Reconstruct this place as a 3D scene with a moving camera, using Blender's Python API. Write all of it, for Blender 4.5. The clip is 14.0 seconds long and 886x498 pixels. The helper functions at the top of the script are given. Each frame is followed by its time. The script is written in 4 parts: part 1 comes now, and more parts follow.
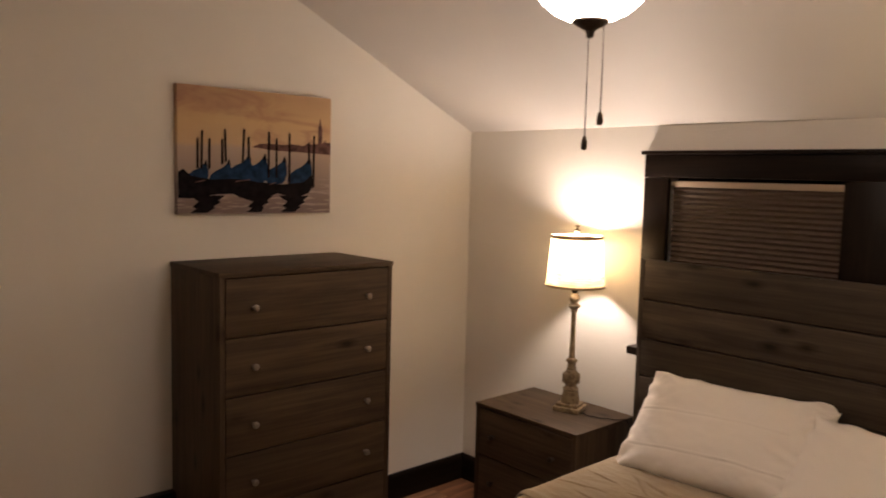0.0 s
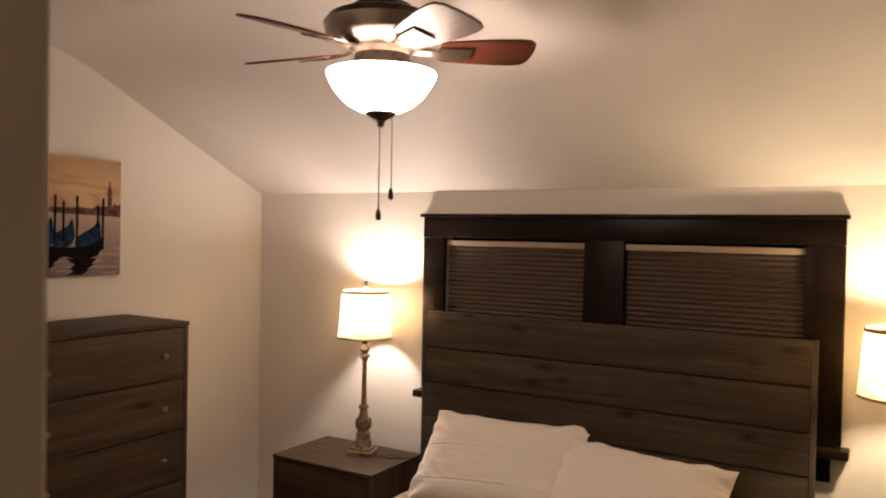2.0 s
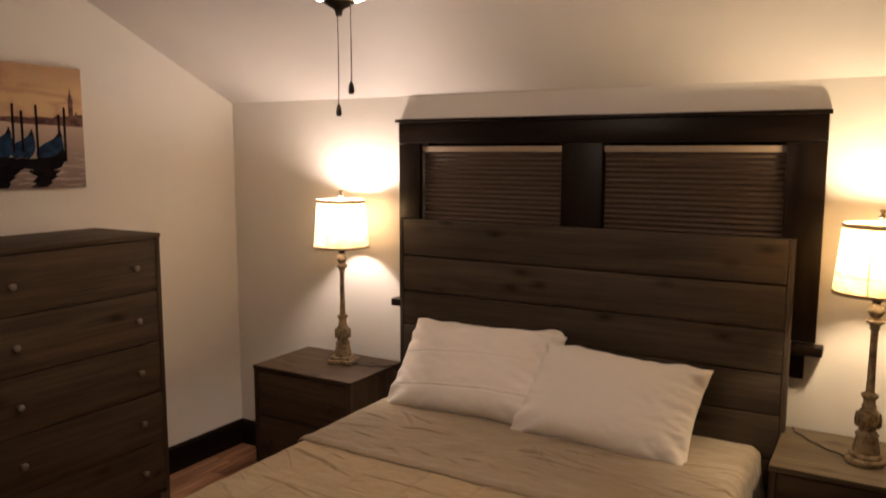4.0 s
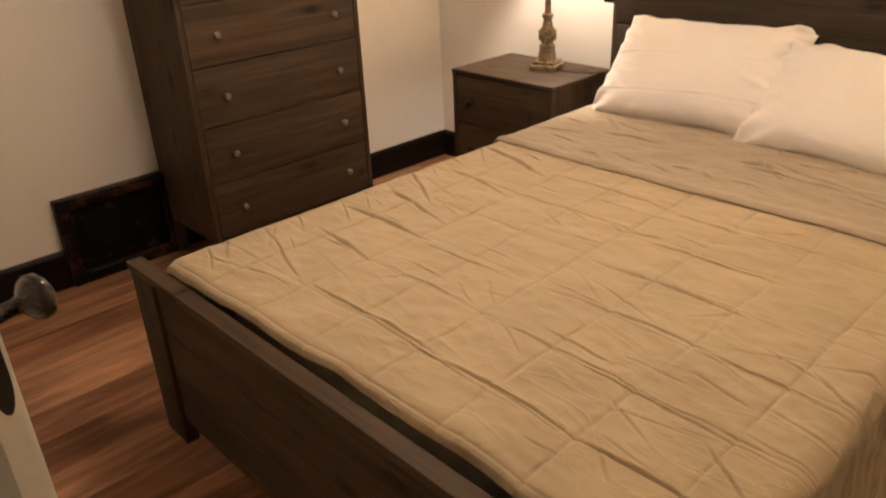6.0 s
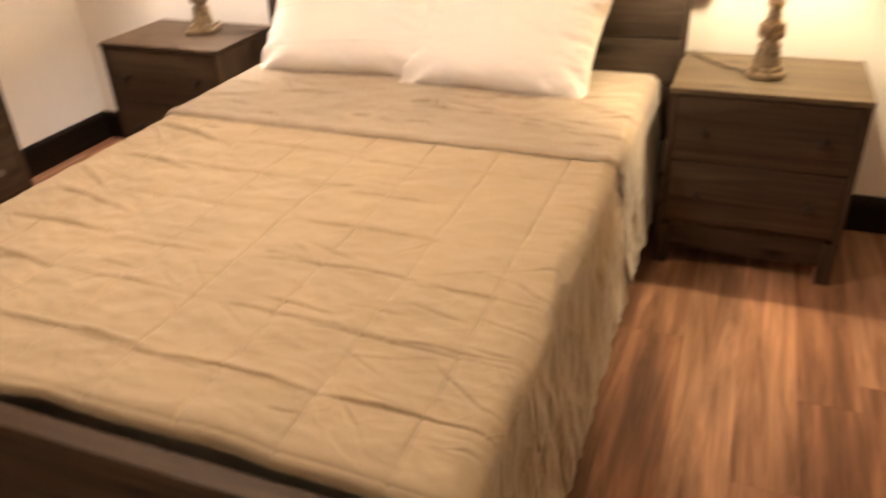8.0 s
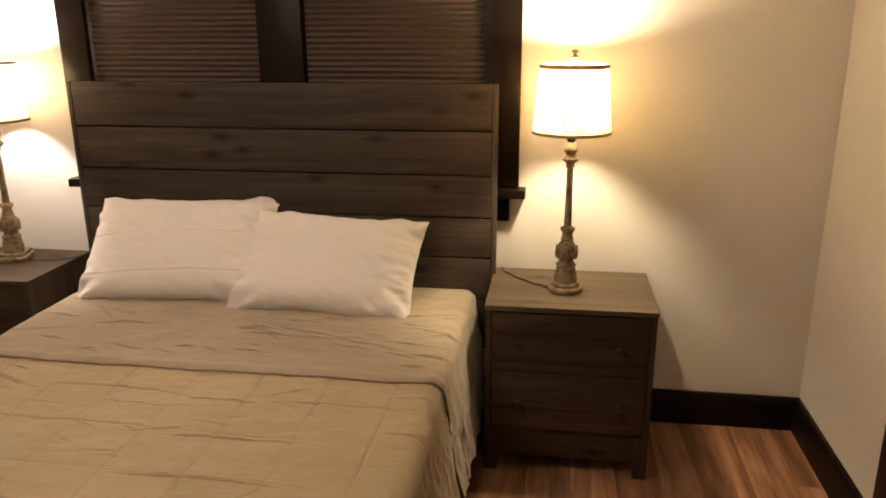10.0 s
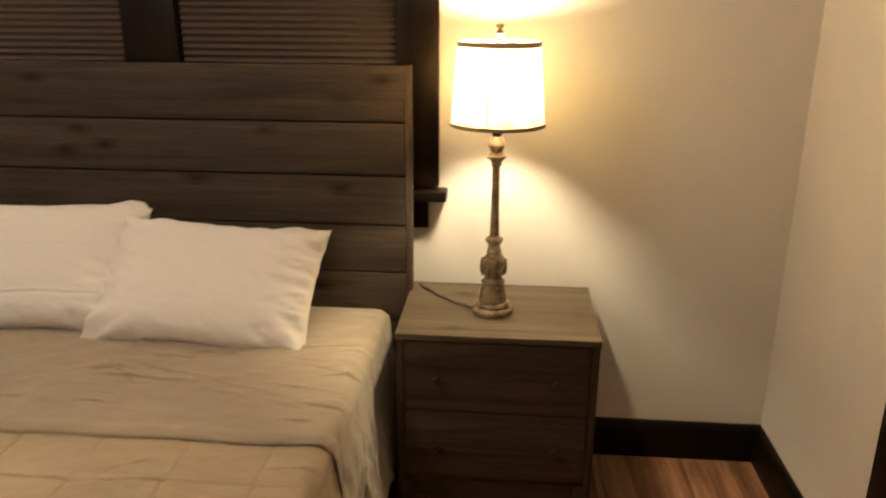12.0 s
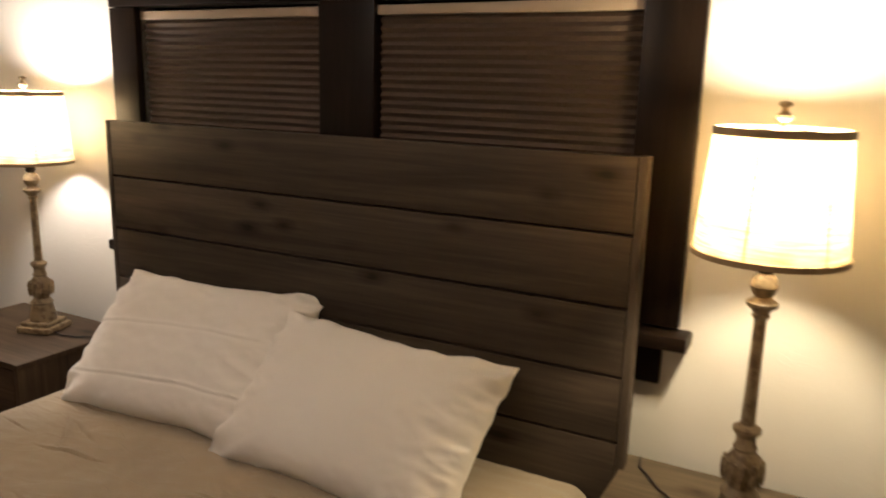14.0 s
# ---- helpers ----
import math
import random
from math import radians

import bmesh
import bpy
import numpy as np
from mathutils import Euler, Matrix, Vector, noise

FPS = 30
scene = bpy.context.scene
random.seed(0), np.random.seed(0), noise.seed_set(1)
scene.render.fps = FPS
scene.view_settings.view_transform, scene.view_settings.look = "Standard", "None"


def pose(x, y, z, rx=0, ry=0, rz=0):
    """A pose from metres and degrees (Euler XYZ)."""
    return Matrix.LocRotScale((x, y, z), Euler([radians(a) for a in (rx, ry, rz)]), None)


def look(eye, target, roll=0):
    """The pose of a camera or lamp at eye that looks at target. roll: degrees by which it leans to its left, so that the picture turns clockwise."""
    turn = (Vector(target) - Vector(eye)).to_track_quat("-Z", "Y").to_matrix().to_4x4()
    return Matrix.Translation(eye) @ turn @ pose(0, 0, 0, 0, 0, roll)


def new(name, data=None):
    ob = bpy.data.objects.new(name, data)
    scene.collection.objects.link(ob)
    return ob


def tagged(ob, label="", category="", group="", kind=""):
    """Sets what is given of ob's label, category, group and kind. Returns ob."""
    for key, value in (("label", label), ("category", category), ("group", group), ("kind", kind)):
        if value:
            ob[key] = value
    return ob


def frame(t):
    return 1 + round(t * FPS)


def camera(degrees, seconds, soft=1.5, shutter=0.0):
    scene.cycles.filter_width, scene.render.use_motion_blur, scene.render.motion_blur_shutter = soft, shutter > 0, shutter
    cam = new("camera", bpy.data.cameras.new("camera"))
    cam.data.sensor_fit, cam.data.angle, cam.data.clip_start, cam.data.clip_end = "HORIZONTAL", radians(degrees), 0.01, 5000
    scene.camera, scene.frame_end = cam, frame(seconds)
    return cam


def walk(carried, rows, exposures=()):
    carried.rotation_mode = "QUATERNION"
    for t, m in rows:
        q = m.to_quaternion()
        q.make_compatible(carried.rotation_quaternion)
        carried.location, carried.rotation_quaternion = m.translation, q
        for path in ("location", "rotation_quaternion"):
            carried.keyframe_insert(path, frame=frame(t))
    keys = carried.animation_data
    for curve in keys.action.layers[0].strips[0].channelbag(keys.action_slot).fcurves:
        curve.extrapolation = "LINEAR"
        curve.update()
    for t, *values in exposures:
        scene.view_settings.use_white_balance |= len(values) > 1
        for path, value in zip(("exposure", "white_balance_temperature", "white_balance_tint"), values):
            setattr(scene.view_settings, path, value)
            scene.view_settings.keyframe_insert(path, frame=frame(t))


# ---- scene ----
cam = camera(60.3, 14.0, soft=1.8, shutter=0.5)
PATH = [
    (0, (2.869, -2.788, 1.61), (1.396, -1.449, 1.421), 1.5),
    (0.5, (2.92, -2.86, 1.615), (1.521, -1.441, 1.45), 0.5),
    (1, (2.952, -2.937, 1.638), (1.591, -1.474, 1.544), 1.3),
    (1.5, (2.961, -3.007, 1.636), (1.832, -1.358, 1.571), 1.3),
    (2, (2.994, -3.03, 1.641), (1.957, -1.32, 1.604), 1.1),
    (2.2, (3.013, -2.999, 1.648), (1.988, -1.281, 1.644), 0.9),
    (4.3, (3.016, -2.935, 1.561), (2.009, -1.235, 1.25), -0.1),
    (4.5, (3.017, -2.919, 1.541), (1.991, -1.239, 1.189), -0.4),
    (5, (2.935, -2.832, 1.474), (1.747, -1.309, 0.957), -0.4),
    (5.5, (2.932, -2.78, 1.411), (1.612, -1.473, 0.672), -2.2),
    (6, (2.928, -2.764, 1.377), (1.611, -1.543, 0.497), -2.6),
    (6.5, (2.941, -2.725, 1.333), (1.687, -1.525, 0.34), -2.6),
    (7, (2.952, -2.705, 1.308), (1.762, -1.539, 0.201), -2.9),
    (7.5, (2.939, -2.729, 1.339), (1.917, -1.435, 0.206), -2.6),
    (8, (2.922, -2.772, 1.377), (2.267, -1.171, 0.372), -2.6),
    (8.5, (2.942, -2.819, 1.425), (2.457, -1.061, 0.606), -2.0),
    (9, (2.953, -2.833, 1.451), (2.592, -0.975, 0.807), -0.9),
    (9.2, (2.945, -2.839, 1.469), (2.614, -0.95, 0.901), -0.6),
    (11.3, (3.001, -2.562, 1.518), (2.735, -0.68, 0.896), -0.3),
    (11.5, (3.023, -2.52, 1.517), (2.745, -0.651, 0.862), -0.4),
    (12, (3.027, -2.326, 1.476), (2.867, -0.432, 0.856), 0.3),
    (12.5, (3.078, -2.121, 1.486), (2.98, -0.216, 0.886), -0.6),
    (13, (3.18, -1.944, 1.48), (2.654, -0.107, 0.89), 1.1),
    (13.5, (3.167, -1.808, 1.459), (2.414, -0.027, 0.947), 1.0),
    (14, (3.111, -1.659, 1.436), (2.188, 0.064, 1.007), 1.5),
]
walk(cam, [(t, look(eye, target, roll)) for t, eye, target, roll in PATH],
     exposures=[(0.0, -0.32, 6680, 13), (1.5, -0.22, 6680, 14), (2.2, -0.30, 6720, 15), (4.4, -0.45, 6720, 15), (5.0, 0.05, 6800, 15), (5.5, 0.48, 7000, 14),
                (6.0, 0.82, 6950, 11), (6.5, 0.95, 6870, 10), (7.0, 1.22, 6720, 10), (7.5, 1.40, 6530, 9), (8.0, 1.34, 6560, 12), (8.5, 0.92, 6540, 10),
                (9.0, 0.56, 6520, 10), (11.5, 0.26, 6350, 5), (12.0, 0.36, 6270, 4), (12.5, 0.42, 6250, 4), (13.0, 0.20, 6200, 5), (14.0, -0.16, 6100, 5)])

# ---- world: a dark night outside; all the light comes from the lamps ----
world = bpy.data.worlds.new("night")
scene.world = world
world.use_nodes = True
world.node_tree.nodes["Background"].inputs["Color"].default_value = (0.25, 0.35, 0.6, 1)
world.node_tree.nodes["Background"].inputs["Strength"].default_value = 0.004

BOWL_GLOW = 40.0      # ceiling fan's glass bowl
INNER_GLOW = 600.0    # two bulbs inside the bowl, which shine up past its rim
BULB_GLOW = 690.0     # bulbs of the two table lamps
BOWL_COLOUR = (1.0, 0.80, 0.66)
BULB_LEFT = (1.0, 0.84, 0.725)
BULB_RIGHT = (1.0, 0.78, 0.50)


# ---- materials ----
def material(name, rough=0.6, metal=0.0, colour=(0.5, 0.5, 0.5), shine=0.5):
    m = bpy.data.materials.new(name)
    m.use_nodes = True
    b = m.node_tree.nodes["Principled BSDF"]
    b.inputs["Base Color"].default_value = (*colour, 1)
    b.inputs["Roughness"].default_value = rough
    b.inputs["Metallic"].default_value = metal
    b.inputs["Specular IOR Level"].default_value = shine
    return m, m.node_tree, b


def node(nt, kind, **values):
    n = nt.nodes.new(kind)
    for k, v in values.items():
        n.inputs[k.replace("_", " ")].default_value = v
    return n


def ramp(nt, source, stops):
    r = nt.nodes.new("ShaderNodeValToRGB")
    while len(r.color_ramp.elements) < len(stops):
        r.color_ramp.elements.new(0.5)
    for e, (p, c) in zip(r.color_ramp.elements, stops):
        e.position, e.color = p, (*c, 1)
    nt.links.new(source, r.inputs["Fac"])
    return r.outputs["Color"]


def mixed(nt, kind, fac, a, b):
    """Colour a with b laid over it; fac, a and b are values or sockets."""
    n = nt.nodes.new("ShaderNodeMix")
    n.data_type, n.blend_type = "RGBA", kind
    for i, v in ((0, fac), (6, a), (7, b)):
        if isinstance(v, bpy.types.NodeSocket):
            nt.links.new(v, n.inputs[i])
        else:
            n.inputs[i].default_value = v if i == 0 else (*v, 1)
    return n.outputs[2]


def coords(nt, scale=(1, 1, 1), spread=0.0):
    """Object coordinates, scaled; spread shifts them from object to object."""
    tc = nt.nodes.new("ShaderNodeTexCoord")
    out = tc.outputs["Object"]
    if spread:
        info = nt.nodes.new("ShaderNodeObjectInfo")
        mul = nt.nodes.new("ShaderNodeVectorMath")
        mul.operation = "MULTIPLY_ADD"
        nt.links.new(info.outputs["Random"], mul.inputs[0])
        mul.inputs[1].default_value = (spread, spread * 1.7, spread * 0.6)
        nt.links.new(out, mul.inputs[2])
        out = mul.outputs[0]
    mp = nt.nodes.new("ShaderNodeMapping")
    mp.inputs["Scale"].default_value = scale
    nt.links.new(out, mp.inputs["Vector"])
    return mp.outputs["Vector"]


def noise_of(nt, vec, scale, detail=4.0, rough=0.55, distort=0.0):
    n = node(nt, "ShaderNodeTexNoise", Scale=scale, Detail=detail, Roughness=rough, Distortion=distort)
    nt.links.new(vec, n.inputs["Vector"])
    return n.outputs["Fac"]


def bumped(nt, b, height, strength=0.2, distance=0.002):
    n = node(nt, "ShaderNodeBump", Strength=strength, Distance=distance)
    nt.links.new(height, n.inputs["Height"])
    nt.links.new(n.outputs["Normal"], b.inputs["Normal"])


def paint_material(name, colour, rough=0.55, bump=0.35, lumps=7.0, trowel=0.0):
    m, nt, b = material(name, rough)
    v = coords(nt)
    big = noise_of(nt, v, 1.3, 3)
    fine = noise_of(nt, v, 60.0, 3)
    lump = noise_of(nt, v, lumps, 5, 0.6, 0.8)
    dark = tuple(c * 0.92 for c in colour)
    c = ramp(nt, big, [(0.3, dark), (0.7, colour)])
    nt.links.new(c, b.inputs["Base Color"])
    h = mixed(nt, "MIX", 0.25, lump, fine)
    if trowel:
        ridge = ramp(nt, noise_of(nt, coords(nt, (1.0, 1.0, 2.2)), 5.5, 2, 0.5, 1.8), [(0.485, (0, 0, 0)), (0.5, (1, 1, 1)), (0.515, (0, 0, 0))])
        where = ramp(nt, noise_of(nt, v, 3.1, 2), [(0.50, (0, 0, 0)), (0.62, (1, 1, 1))])
        h = mixed(nt, "ADD", trowel, h, mixed(nt, "MULTIPLY", 1.0, ridge, where))
    bumped(nt, b, h, bump, 0.004)
    return m


def wood_material(name, axis, dark, light, rough=0.6, knots=True, spread=7.0, fine=1.0, shine=0.22):
    """Long grain along one axis, with darker streaks and a few knots."""
    m, nt, b = material(name, rough, shine=shine)
    along, across = 1.3, 21.0 * fine
    sc = [across] * 3
    sc[axis] = along
    v = coords(nt, sc, spread)
    g1 = noise_of(nt, v, 1.0, 7, 0.68, 0.7)
    sc2 = [across * 5] * 3
    sc2[axis] = along * 2.5
    g2 = noise_of(nt, coords(nt, sc2, spread), 1.0, 3, 0.5)
    sc3 = [2.6] * 3
    sc3[axis] = 0.9
    blotch = noise_of(nt, coords(nt, sc3, spread), 1.0, 3)
    c = ramp(nt, g1, [(0.28, dark), (0.52, tuple((p + q) / 2 for p, q in zip(dark, light))), (0.74, light)])
    c = mixed(nt, "MULTIPLY", 0.6, c, ramp(nt, g2, [(0.3, (0.60, 0.57, 0.54)), (0.65, (1.1, 1.1, 1.1))]))
    c = mixed(nt, "MULTIPLY", 0.6, c, ramp(nt, blotch, [(0.3, (0.62, 0.60, 0.58)), (0.7, (1.12, 1.1, 1.08))]))
    if knots:
        sep = nt.nodes.new("ShaderNodeSeparateXYZ")
        nt.links.new(coords(nt, (1, 1, 1), spread), sep.inputs[0])
        flat = nt.nodes.new("ShaderNodeCombineXYZ")
        other = nt.nodes.new("ShaderNodeMath")
        nt.links.new(sep.outputs[(axis + 1) % 3], other.inputs[0])
        nt.links.new(sep.outputs[(axis + 2) % 3], other.inputs[1])
        nt.links.new(sep.outputs[axis], flat.inputs[0])
        nt.links.new(other.outputs[0], flat.inputs[1])
        squash = nt.nodes.new("ShaderNodeMapping")
        squash.inputs["Scale"].default_value = (3.4, 8.0, 1)
        nt.links.new(flat.outputs[0], squash.inputs["Vector"])
        k = node(nt, "ShaderNodeTexVoronoi", Scale=1.0, Randomness=1.0)
        k.voronoi_dimensions = "2D"
        nt.links.new(squash.outputs[0], k.inputs["Vector"])
        ringed = mixed(nt, "ADD", 0.30, k.outputs["Distance"], g1)
        spot = ramp(nt, ringed, [(0.18, (0.22, 0.18, 0.15)), (0.23, (0.55, 0.50, 0.46)), (0.34, (1, 1, 1))])
        some = ramp(nt, noise_of(nt, coords(nt, (1.6, 1.6, 1.6), spread), 1.0, 1), [(0.46, (0, 0, 0)), (0.56, (1, 1, 1))])
        bw = nt.nodes.new("ShaderNodeRGBToBW")
        nt.links.new(some, bw.inputs[0])
        c = mixed(nt, "MULTIPLY", bw.outputs[0], c, spot)
    nt.links.new(c, b.inputs["Base Color"])
    bumped(nt, b, g2, 0.12, 0.001)
    return m


GREY_DARK, GREY_LIGHT = (0.035, 0.0250, 0.0172), (0.097, 0.0725, 0.0515)
WARM_DARK, WARM_LIGHT = (0.043, 0.0268, 0.0155), (0.110, 0.0735, 0.0445)
wood_x = wood_material("grey_oak_lengthwise", 0, GREY_DARK, GREY_LIGHT)
wood_y = wood_material("grey_oak_crosswise", 1, GREY_DARK, GREY_LIGHT)
# same oak made paler: the right lamp's light put into the top's colour
wood_top_lit = wood_material("pale_lamplit_oak_top", 0, (0.085, 0.063, 0.039), (0.195, 0.148, 0.095), 0.5, True, 7.0, 1.6)
wood_z = wood_material("grey_oak_upright", 2, GREY_DARK, GREY_LIGHT)
warm_x = wood_material("brown_oak_lengthwise", 0, WARM_DARK, WARM_LIGHT)
warm_z = wood_material("brown_oak_upright", 2, WARM_DARK, WARM_LIGHT)
trim_wood = wood_material("dark_stained_trim", 0, (0.006, 0.0037, 0.0026), (0.017, 0.0100, 0.0065), 0.36, False, shine=0.13)
trim_wood_z = wood_material("dark_stained_trim_upright", 2, (0.006, 0.0037, 0.0026), (0.017, 0.0100, 0.0065), 0.36, False, shine=0.13)
blade_wood = wood_material("cherry_blade", 0, (0.075, 0.020, 0.012), (0.17, 0.055, 0.032), 0.35, False, 3.0)
wall_paint = paint_material("warm_white_plaster", (0.80, 0.755, 0.685), 0.5, 0.45, 7.0, 0.30)
ceiling_paint = paint_material("ceiling_white", (0.715, 0.675, 0.64), 0.6, 0.2, 4.0)
door_paint = paint_material("cream_gloss_paint", (0.80, 0.77, 0.69), 0.35, 0.08, 12.0)


def floor_material():
    m, nt, b = material("vinyl_plank", 0.5, shine=0.15)
    v = coords(nt, (24, 2.0, 24), 9.0)
    g = noise_of(nt, v, 1.0, 6, 0.65, 1.1)
    blot = noise_of(nt, coords(nt, (13, 1.5, 13), 9.0), 1.0, 3, 0.5, 0.5)
    info = nt.nodes.new("ShaderNodeObjectInfo")
    base = ramp(nt, info.outputs["Random"], [(0.0, (0.215, 0.103, 0.057)), (0.35, (0.31, 0.158, 0.089)), (0.7, (0.37, 0.205, 0.120)), (1.0, (0.26, 0.130, 0.072))])
    c = mixed(nt, "MULTIPLY", 0.85, base, ramp(nt, g, [(0.3, (0.44, 0.40, 0.37)), (0.66, (1.28, 1.26, 1.24))]))
    c = mixed(nt, "MULTIPLY", 0.9, c, ramp(nt, blot, [(0.32, (0.56, 0.51, 0.47)), (0.52, (0.95, 0.95, 0.95)), (0.68, (1.42, 1.40, 1.36))]))
    nt.links.new(c, b.inputs["Base Color"])
    r = ramp(nt, g, [(0.2, (0.50, 0.50, 0.50)), (0.8, (0.68, 0.68, 0.68))])
    nt.links.new(r, b.inputs["Roughness"])
    bumped(nt, b, g, 0.08, 0.001)
    return m


plank_material = floor_material()
subfloor_material = material("subfloor", 0.9, 0, (0.03, 0.018, 0.012))[0]


def cloth_material(name, colour, weave=900.0, sheen=0.3, vary=0.9, crinkle=0.0, relief=0.3):
    m, nt, b = material(name, 0.85)
    v = coords(nt)
    big = noise_of(nt, v, 5.0, 4)
    thr = noise_of(nt, v, weave, 2)
    c = ramp(nt, big, [(0.3, tuple(x * vary for x in colour)), (0.7, colour)])
    c = mixed(nt, "MULTIPLY", 0.25, c, ramp(nt, thr, [(0.3, (0.7, 0.7, 0.7)), (0.7, (1, 1, 1))]))
    nt.links.new(c, b.inputs["Base Color"])
    b.inputs["Sheen Weight"].default_value = sheen
    b.inputs["Sheen Roughness"].default_value = 0.5
    h = mixed(nt, "MIX", 0.35, noise_of(nt, v, 38.0, 5, 0.6, 1.5), thr)
    if crinkle:
        folds = noise_of(nt, coords(nt, (9, 14, 11)), 1.0, 5, 0.62, 1.4)
        sharp = ramp(nt, noise_of(nt, coords(nt, (4, 11, 8), 0), 1.0, 2, 0.5, 1.2), [(0.44, (0, 0, 0)), (0.50, (1, 1, 1)), (0.53, (0.15, 0.15, 0.15))])
        h = mixed(nt, "MIX", 0.30, mixed(nt, "MIX", 0.35, folds, sharp), h)
        bumped(nt, b, h, 0.75, crinkle)
        return m
    bumped(nt, b, h, relief, 0.003)
    return m


quilt_cloth = cloth_material("taupe_quilt", (0.475, 0.365, 0.220), crinkle=0.0045)
sheet_cloth = cloth_material("taupe_quilt_back", (0.390, 0.312, 0.216), crinkle=0.0045)
pillow_cloth = cloth_material("white_cotton", (0.865, 0.81, 0.75), 1200, 0.2, 0.97, 0.0, 0.10)
mattress_cloth = cloth_material("mattress_ticking", (0.5, 0.45, 0.38))


def shade_material():
    m, nt, b = material("lampshade_linen", 0.9)
    v = coords(nt, (1, 1, 1))
    thread = noise_of(nt, coords(nt, (14, 14, 130)), 1.0, 3)
    cloud = noise_of(nt, v, 16.0, 4)
    slub = noise_of(nt, coords(nt, (9, 9, 240)), 1.0, 2, 0.6)
    c = ramp(nt, thread, [(0.3, (0.42, 0.33, 0.20)), (0.6, (0.64, 0.56, 0.42))])
    c = mixed(nt, "MULTIPLY", 0.55, c, ramp(nt, slub, [(0.36, (0.45, 0.38, 0.28)), (0.47, (1, 1, 1))]))
    c = mixed(nt, "MULTIPLY", 0.4, c, ramp(nt, cloud, [(0.3, (0.75, 0.7, 0.62)), (0.7, (1, 1, 1))]))
    tr = nt.nodes.new("ShaderNodeBsdfTranslucent")
    di = nt.nodes.new("ShaderNodeBsdfDiffuse")
    mx = nt.nodes.new("ShaderNodeMixShader")
    mx.inputs[0].default_value = 0.92
    nt.links.new(c, tr.inputs["Color"])
    nt.links.new(c, di.inputs["Color"])
    nt.links.new(di.outputs[0], mx.inputs[1])
    nt.links.new(tr.outputs[0], mx.inputs[2])
    gaps = nt.nodes.new("ShaderNodeBsdfTransparent")
    gaps.inputs["Color"].default_value = (1.0, 0.95, 0.80, 1)
    weave = nt.nodes.new("ShaderNodeMixShader")
    weave.inputs[0].default_value = 0.15
    nt.links.new(mx.outputs[0], weave.inputs[1])
    nt.links.new(gaps.outputs[0], weave.inputs[2])
    nt.links.new(weave.outputs[0], nt.nodes["Material Output"].inputs["Surface"])
    return m


shade_linen = shade_material()
shade_trim = cloth_material("shade_braid", (0.40, 0.28, 0.15))


def glow_material(name, colour, strength):
    m, nt, b = material(name, 0.4, 0, (0.85, 0.83, 0.8))
    b.inputs["Emission Color"].default_value = (*colour, 1)
    b.inputs["Emission Strength"].default_value = strength
    return m


bowl_glass = glow_material("lit_opal_glass", BOWL_COLOUR, BOWL_GLOW)
shield_white = material("glow_shield_white", 0.5, 0, (0.60, 0.58, 0.55))[0]
inner_bulb = glow_material("lit_inner_bulb", BOWL_COLOUR, INNER_GLOW)
bulb_left = glow_material("lit_bulb_soft", BULB_LEFT, BULB_GLOW * 1.1)
bulb_right = glow_material("lit_bulb_warm", BULB_RIGHT, BULB_GLOW * 1.22)


def worn_material(name, base, wear, amount, rough=0.5, metal=0.0, scale=30.0):
    m, nt, b = material(name, rough, metal)
    v = coords(nt)
    n = noise_of(nt, v, scale, 5, 0.65)
    c = ramp(nt, n, [(0.5 - amount, wear), (0.62 - amount, base), (0.9, tuple(x * 0.6 for x in base))])
    nt.links.new(c, b.inputs["Base Color"])
    bumped(nt, b, n, 0.3, 0.001)
    return m


lamp_finish = worn_material("distressed_gilt_wood", (0.165, 0.108, 0.056), (0.31, 0.23, 0.13), 0.03, 0.5, 0.0, 45)
bronze = worn_material("oiled_bronze", (0.035, 0.026, 0.020), (0.09, 0.065, 0.045), 0.05, 0.38, 0.7)
nickel = material("brushed_nickel", 0.28, 0.95, (0.46, 0.40, 0.35))[0]
arm_metal = material("aged_arm_metal", 0.32, 0.9, (0.22, 0.17, 0.135))[0]
pewter = material("aged_knob_metal", 0.45, 0.85, (0.27, 0.235, 0.195))[0]
dark_knob = material("dark_knob_metal", 0.5, 0.7, (0.06, 0.048, 0.038))[0]
register_rust = worn_material("rusty_register_frame", (0.0045, 0.0036, 0.003), (0.075, 0.026, 0.011), 0.13, 0.40, 0.0, 14)
register_rust.node_tree.nodes["Principled BSDF"].inputs["Specular IOR Level"].default_value = 0.22
register_iron = worn_material("black_register_paint", (0.004, 0.0034, 0.003), (0.05, 0.024, 0.012), 0.20, 0.6, 0.0, 16)
register_iron.node_tree.nodes["Principled BSDF"].inputs["Specular IOR Level"].default_value = 0.12
cord_plastic = material("brown_cord", 0.5, 0, (0.03, 0.02, 0.014))[0]
knob_glaze = worn_material("dark_brown_knob", (0.010, 0.007, 0.0055), (0.030, 0.020, 0.014), 0.02, 0.13, 0.0, 60)
knob_glaze.node_tree.nodes["Principled BSDF"].inputs["Specular IOR Level"].default_value = 0.5
steel_dark = material("dark_latch_plate", 0.4, 0.7, (0.06, 0.05, 0.045))[0]


def glass_material():
    m, nt, b = material("window_glass", 0.02, 0, (0.9, 0.95, 1.0))
    b.inputs["Transmission Weight"].default_value = 1.0
    b.inputs["IOR"].default_value = 1.45
    return m


pane_glass = glass_material()


